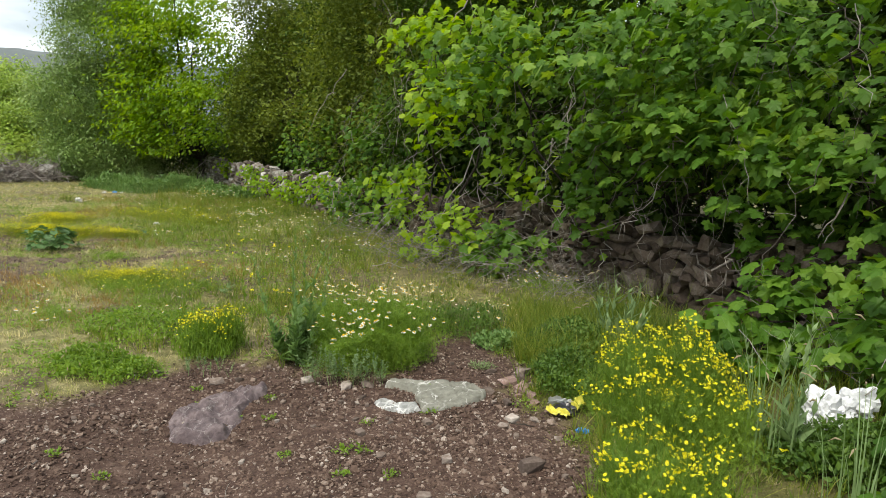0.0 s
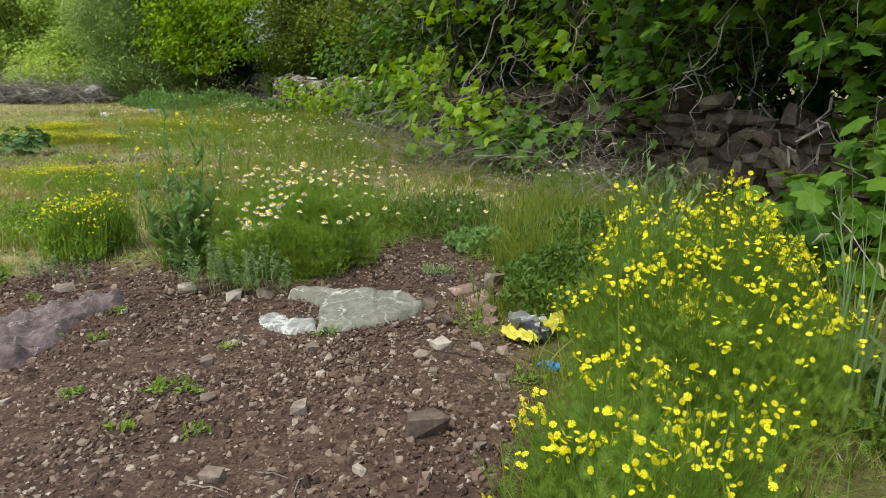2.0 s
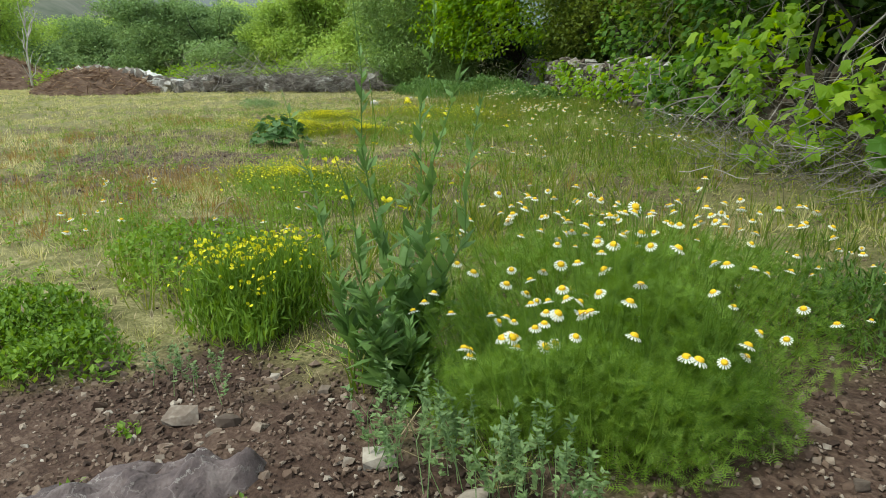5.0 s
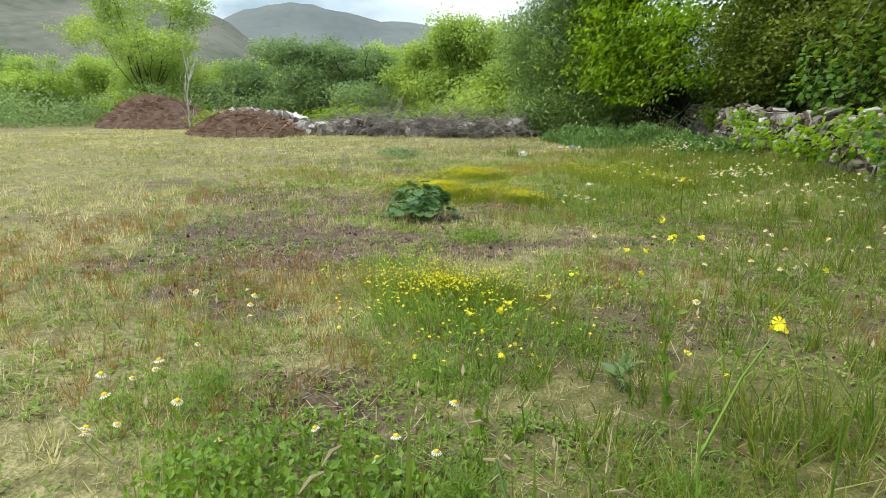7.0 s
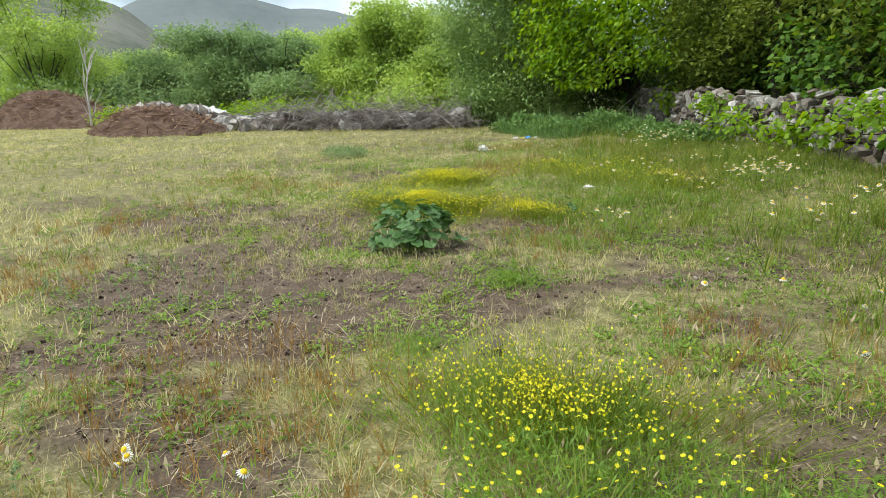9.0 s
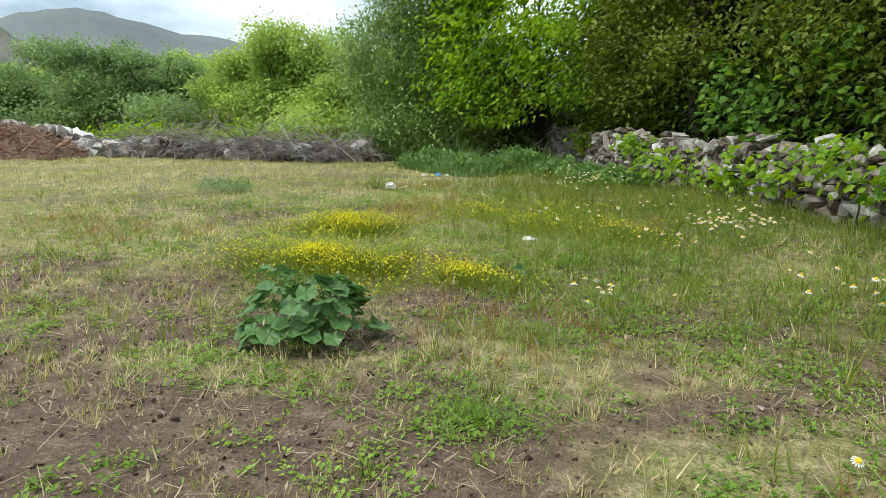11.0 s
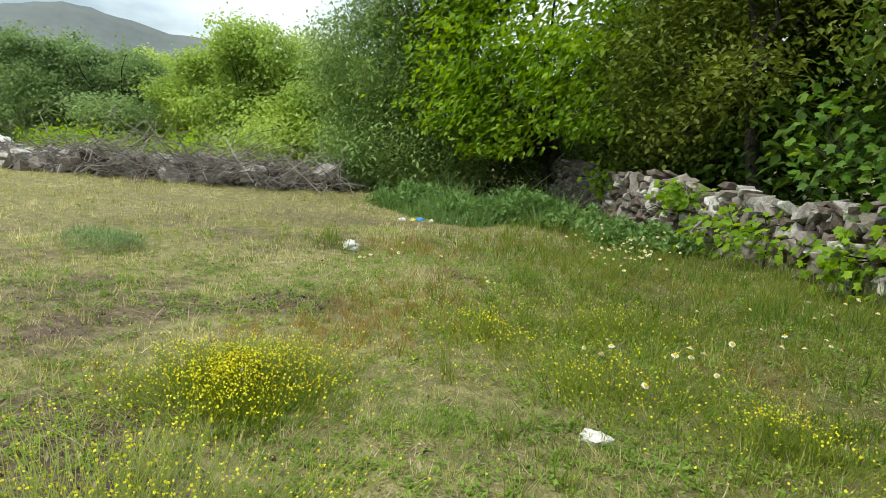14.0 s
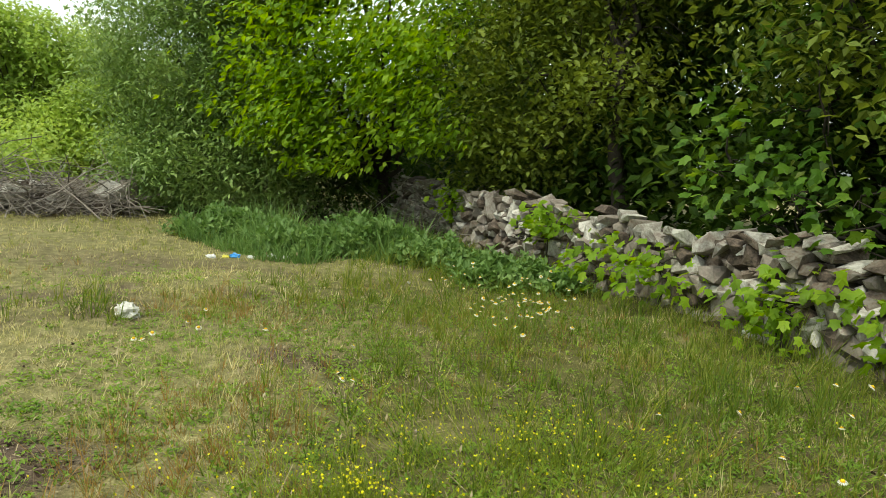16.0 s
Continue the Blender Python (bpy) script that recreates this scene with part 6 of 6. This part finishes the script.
# mallow with large round leaves
def mallow(label, x, y, rad, h, n, size, seed):
    g = np.random.default_rng(seed)
    t = thing("mallow_plant", (x, y, gz(x, y)), label, "weed")
    a, q = g.uniform(0, 6.28, n), np.sqrt(g.random(n))
    top = np.stack([np.cos(a) * q * rad, np.sin(a) * q * rad * 0.85, h * np.sqrt(np.clip(1.02 - q * q, 0.02, 1)) * g.uniform(0.45, 1.08, n) + 0.03], -1)
    base = top * np.array([0.25, 0.25, 0.0])
    part("stalk", tri_mesh("stalk", *stems(base, top, 0.003, g)), M_MALLOW, t)["kind"] = "stuff"
    rot = turns(a - np.pi / 2, -0.5 * q + g.normal(-0.05, 0.35, n), g.normal(0, 0.25, n))
    lm = tri_mesh("leaf", ROUND_V, ROUND_F)
    for k in range(n):
        o = part("leaf", lm, M_MALLOW, t)
        o.matrix_basis = Matrix.Translation(top[k]) @ Matrix(rot[k].tolist()).to_4x4() @ Matrix.Scale(size * g.uniform(0.55, 1.15), 4)
    return t


mallow("dark green mallow with large rounded leaves in the meadow", -6.26, 11.93, 0.36, 0.35, 130, 0.115, 521)
mallow("small grey-green mallow seedling in the meadow", -5.9, 13.85, 0.10, 0.16, 6, 0.12, 522)
mallow("small green mallow in the meadow", -7.1, 12.6, 0.16, 0.2, 9, 0.11, 523)

# ---------------- litter and odd stones ----------------
def plain(name, colour, rough=0.5):
    m, n, l, b = nodes_of(name)
    nz = n.new("ShaderNodeTexNoise")
    nz.inputs["Scale"].default_value = 18
    rp = ramp_node(n, [(0.3, tuple(c * 0.8 for c in colour)), (0.7, colour)])
    l.new(nz.outputs["Fac"], rp.inputs["Fac"])
    l.new(rp.outputs["Color"], b.inputs["Base Color"])
    b.inputs["Roughness"].default_value = rough
    return m


M_BAG = plain("white_plastic", (0.70, 0.71, 0.72), 0.35)
M_BLACK = plain("black_film", (0.03, 0.03, 0.035), 0.3)
M_LEMON = plain("yellow_film", (0.72, 0.66, 0.10), 0.4)
M_BLUE = plain("blue_plastic", (0.05, 0.30, 0.72), 0.4)
M_CHALK = grain_material("pale_stone", [(0.3, (0.50, 0.49, 0.46)), (0.7, (0.74, 0.73, 0.70))], 9, 0.9, 0.5)


def crumple(size, seed, squash=0.6, sub=3):
    """A crumpled lump of film: a ball pressed into sharp folds."""
    bm = bmesh.new()
    bmesh.ops.create_icosphere(bm, subdivisions=sub, radius=1.0)
    for v in bm.verts:
        p = v.co * 1.5 + Vector((seed * 3.1, seed, 0))
        f = abs(noise.noise(p)) * 0.75 + abs(noise.noise(p * 2.3)) * 0.4 + abs(noise.noise(p * 5.1)) * 0.18
        v.co *= (0.55 + f)
        v.co.z = max(v.co.z, -0.4) * squash
        v.co = Vector((v.co.x * size[0], v.co.y * size[1], v.co.z * size[2]))
    return bm


def litter(name, label, x, y, size, mat, seed, lift=0.0, squash=0.7, category="litter"):
    ob = part(name, crumple(size, seed, squash), mat)
    ob.location = (x, y, gz(x, y) + size[2] * 0.26 + lift)
    return tagged(ob, label, category)


bag = thing("plastic_bag", (2.72, 6.55, gz(2.72, 6.55)), "crumpled white plastic bag thrown in the weeds", "plastic bag")
o = part("bag_body", crumple((0.17, 0.15, 0.24), 3, 0.8, 4), M_BAG, bag)
o.location = (-0.06, 0, 0.09)
o = part("bag_knot", crumple((0.13, 0.11, 0.20), 6, 0.8, 4), M_BAG, bag)
o.location = (0.17, 0.03, 0.16)
wrap = thing("food_wrapper", (0.86, 6.50, gz(0.86, 6.5)), "torn black and yellow plastic wrapper on the soil's edge", "wrapper")
o = part("dark_film", crumple((0.10, 0.08, 0.07), 9, 0.7, 3), M_BLACK, wrap, "black film with white edges")
o.location = (0, 0.02, 0.03)


def film(size, seed):
    bm = bmesh.new()
    bmesh.ops.create_grid(bm, x_segments=12, y_segments=8, size=0.5)
    for v in bm.verts:
        p = v.co * 2.2 + Vector((seed, 0, 0))
        v.co = Vector((v.co.x * size[0] + 0.02 * noise.noise(p * 2), v.co.y * size[1], 0.05 * noise.noise(p) + 0.035 * noise.noise(p * 2.5)))
    bmesh.ops.solidify(bm, geom=bm.faces, thickness=0.0015)
    return bm


o = part("yellow_film", film((0.16, 0.07), 2), M_LEMON, wrap, "yellow film")
o.matrix_basis = pose(-0.06, -0.06, 0.045, 12, 8, -30)
o = part("yellow_film", film((0.10, 0.08), 5), M_LEMON, wrap, "yellow film")
o.matrix_basis = pose(0.09, 0.05, 0.075, 10, -18, 15)
o = part("white_edge", film((0.17, 0.025), 7), M_BAG, wrap, "white edge")
o.matrix_basis = pose(-0.03, 0.06, 0.075, 30, 5, 12)
litter("bottle_cap_film", "bright blue scrap of plastic in the weeds", 0.93, 6.20, (0.045, 0.035, 0.04), M_BLUE, 4)
litter("pale_boulder", "whitish stone lying in the meadow", -9.95, 18.85, (0.115, 0.10, 0.13), M_CHALK, 12, category="stone")
litter("paper_scrap", "whitish scrap lying in the meadow grass", -6.22, 15.32, (0.09, 0.06, 0.05), M_CHALK, 13)
for k, (x, y, s, m) in enumerate([(-10.95, 21.9, 0.08, M_BAG), (-10.7, 22.05, 0.09, M_BLUE), (-10.5, 22.1, 0.07, M_BAG), (-10.3, 22.3, 0.08, M_BAG), (-10.8, 22.0, 0.06, M_LEMON), (-10.15, 22.35, 0.07, M_BAG)]):
    litter("litter_scrap", "small scrap of plastic litter in the grass", x, y, (s * 0.95, s * 0.7, s * 0.7), m, 20 + k)
litter("plastic_bag", "white plastic bag at the foot of the stone wall", -8.55, 24.2, (0.20, 0.14, 0.16), M_BAG, 31, 0.03, category="plastic bag")
for k, (x, y, s) in enumerate([(-25.6, 24.0, 0.95), (-24.6, 23.7, 0.8), (-26.6, 24.2, 0.6)]):
    litter("pale_boulder", "large pale boulder on the far wall", x, y, (s * 0.6, s * 0.5, s * 0.6), M_CHALK, 40 + k, 0.25, category="stone")
loose_stone(-4.55, 10.35, 0.12, 0.6, 2, 40, "small pale stone in the dry grass")

# dead sapling and shrubs at the field's end
r = random.Random(9)
M_PALE_WOOD = grain_material("pale_dead_wood", [(0.3, (0.33, 0.30, 0.27)), (0.7, (0.58, 0.54, 0.50))], 6, 0.9, 0.3)
sap = thing("dead_sapling", (-28.7, 21.1, 0), "thin bare whitish dead sapling behind the heaps", "tree")
st = wobble((0, 0, 0), (0.3, 0, 3.0), 6, 0.12, r)
part("trunk", tri_mesh("trunk", *tube(st, [0.05 - 0.006 * i for i in range(7)], 5)), M_PALE_WOOD, sap)
for k in range(14):
    p = st[r.randint(1, 5)]
    part("branch", tri_mesh("branch", *tube(wobble(p, p + Vector((r.uniform(-0.7, 0.7), r.uniform(-0.4, 0.4), r.uniform(0.5, 1.1))), 4, 0.06, r), [0.024, 0.02, 0.016, 0.012, 0.007], 4)), M_PALE_WOOD, sap)
for k, (x, y, w, h, m) in enumerate([(-24.6, 26.5, 1.5, 0.8, M_LEAF_LIME), (-27.2, 27.2, 1.4, 0.7, M_LEAF_LIME), (-21.6, 27.0, 1.4, 0.8, M_LEAF_LIME), (-17.6, 25.7, 0.95, 1.3, M_LEAF_FAR_HAZED), (-15.0, 27.5, 1.1, 0.9, M_LEAF_GREY), (-28.6, 22.0, 0.8, 0.6, M_LEAF_LIME)]):
    tree("field_shrub", "low yellow-green shrub behind the far wall", (x, y), [(x, y, h * 0.5, w, w * 0.8, h * 0.5), (x + 0.4 * w, y, h * 0.7, w * 0.6, w * 0.5, h * 0.4)], 1500, 0.14, "leaf", m, 0.03, seed=600 + k, group="shrubs at the field's end", twigs=2, category="shrub")

# ---------------- stones of the dry stone wall ----------------
r = random.Random(15)
ang = math.degrees(math.atan2(WALL_U.y, WALL_U.x))
slots = []
for s0, s1, hw in ((0.0, WALL_LEN, 0.92),):
    zlow = -0.08
    for course in range(9):
        hc = (0.19, 0.16, 0.14, 0.13, 0.12, 0.11, 0.11, 0.10, 0.09)[course]
        s = s0 + r.uniform(0, 0.2)
        while s < s1:
            w = r.uniform(0.09, 0.22) + (r.uniform(0.08, 0.22) if r.random() < 0.3 else 0)
            top = hw + 0.10 * math.sin(s * 1.3) + 0.07 * math.sin(s * 3.1 + 1)
            if zlow + hc * 0.5 < top:
                slots.append((s + w / 2, zlow + hc / 2 + r.uniform(-0.06, 0.06), w, hc * r.uniform(0.65, 1.55), r.uniform(-0.06, 0.05), r.randrange(14), r.gauss(0, 15), r.randrange(4) * 90 + r.gauss(0, 20), r.gauss(0, 14)))
            s += w * 0.96
        zlow += hc * 0.93
wall_inv = Matrix.Translation(wall.location).inverted()
rest, brown = [], []
count = 0
for (s, z, w, h, off, k, tilt, spin, lean) in slots:
    p = on_wall(s, -0.15 + off)
    m = pose(p.x, p.y, gz(p.x, p.y) + z, 0, 0, ang) @ pose(0, 0, 0, lean, tilt, 0) @ Matrix.Diagonal((w * 1.04, 0.34, h * 1.04, 1)) @ pose(0, 0, 0, 0, spin, 0)
    if 3.6 < s < 12.4 and count < 310:
        o = new("stone", STONE_MESH[k])
        o.parent = wall
        o.matrix_parent_inverse = wall_inv
        o.matrix_basis = m
        count += 1
    else:
        v, f = STONES[k]
        (brown if s > 14.5 else rest).append((np.array([(m @ Vector(q))[:] for q in v]), f))
o = part("stones", tri_mesh("stones", *joined(rest)), M_STONE_STUFF, wall)
o.matrix_parent_inverse = wall_inv
o["kind"] = "stuff"
# near stretch: soil-brown stones whose colour also holds the hedge's shade
o = part("earthy_stones", tri_mesh("earthy_stones", *joined(brown)), M_STONE_BROWN_SHADED, wall, "brown slabs caked with soil, hedge shade painted into their colour")
o.matrix_parent_inverse = wall_inv
o["kind"] = "stuff"
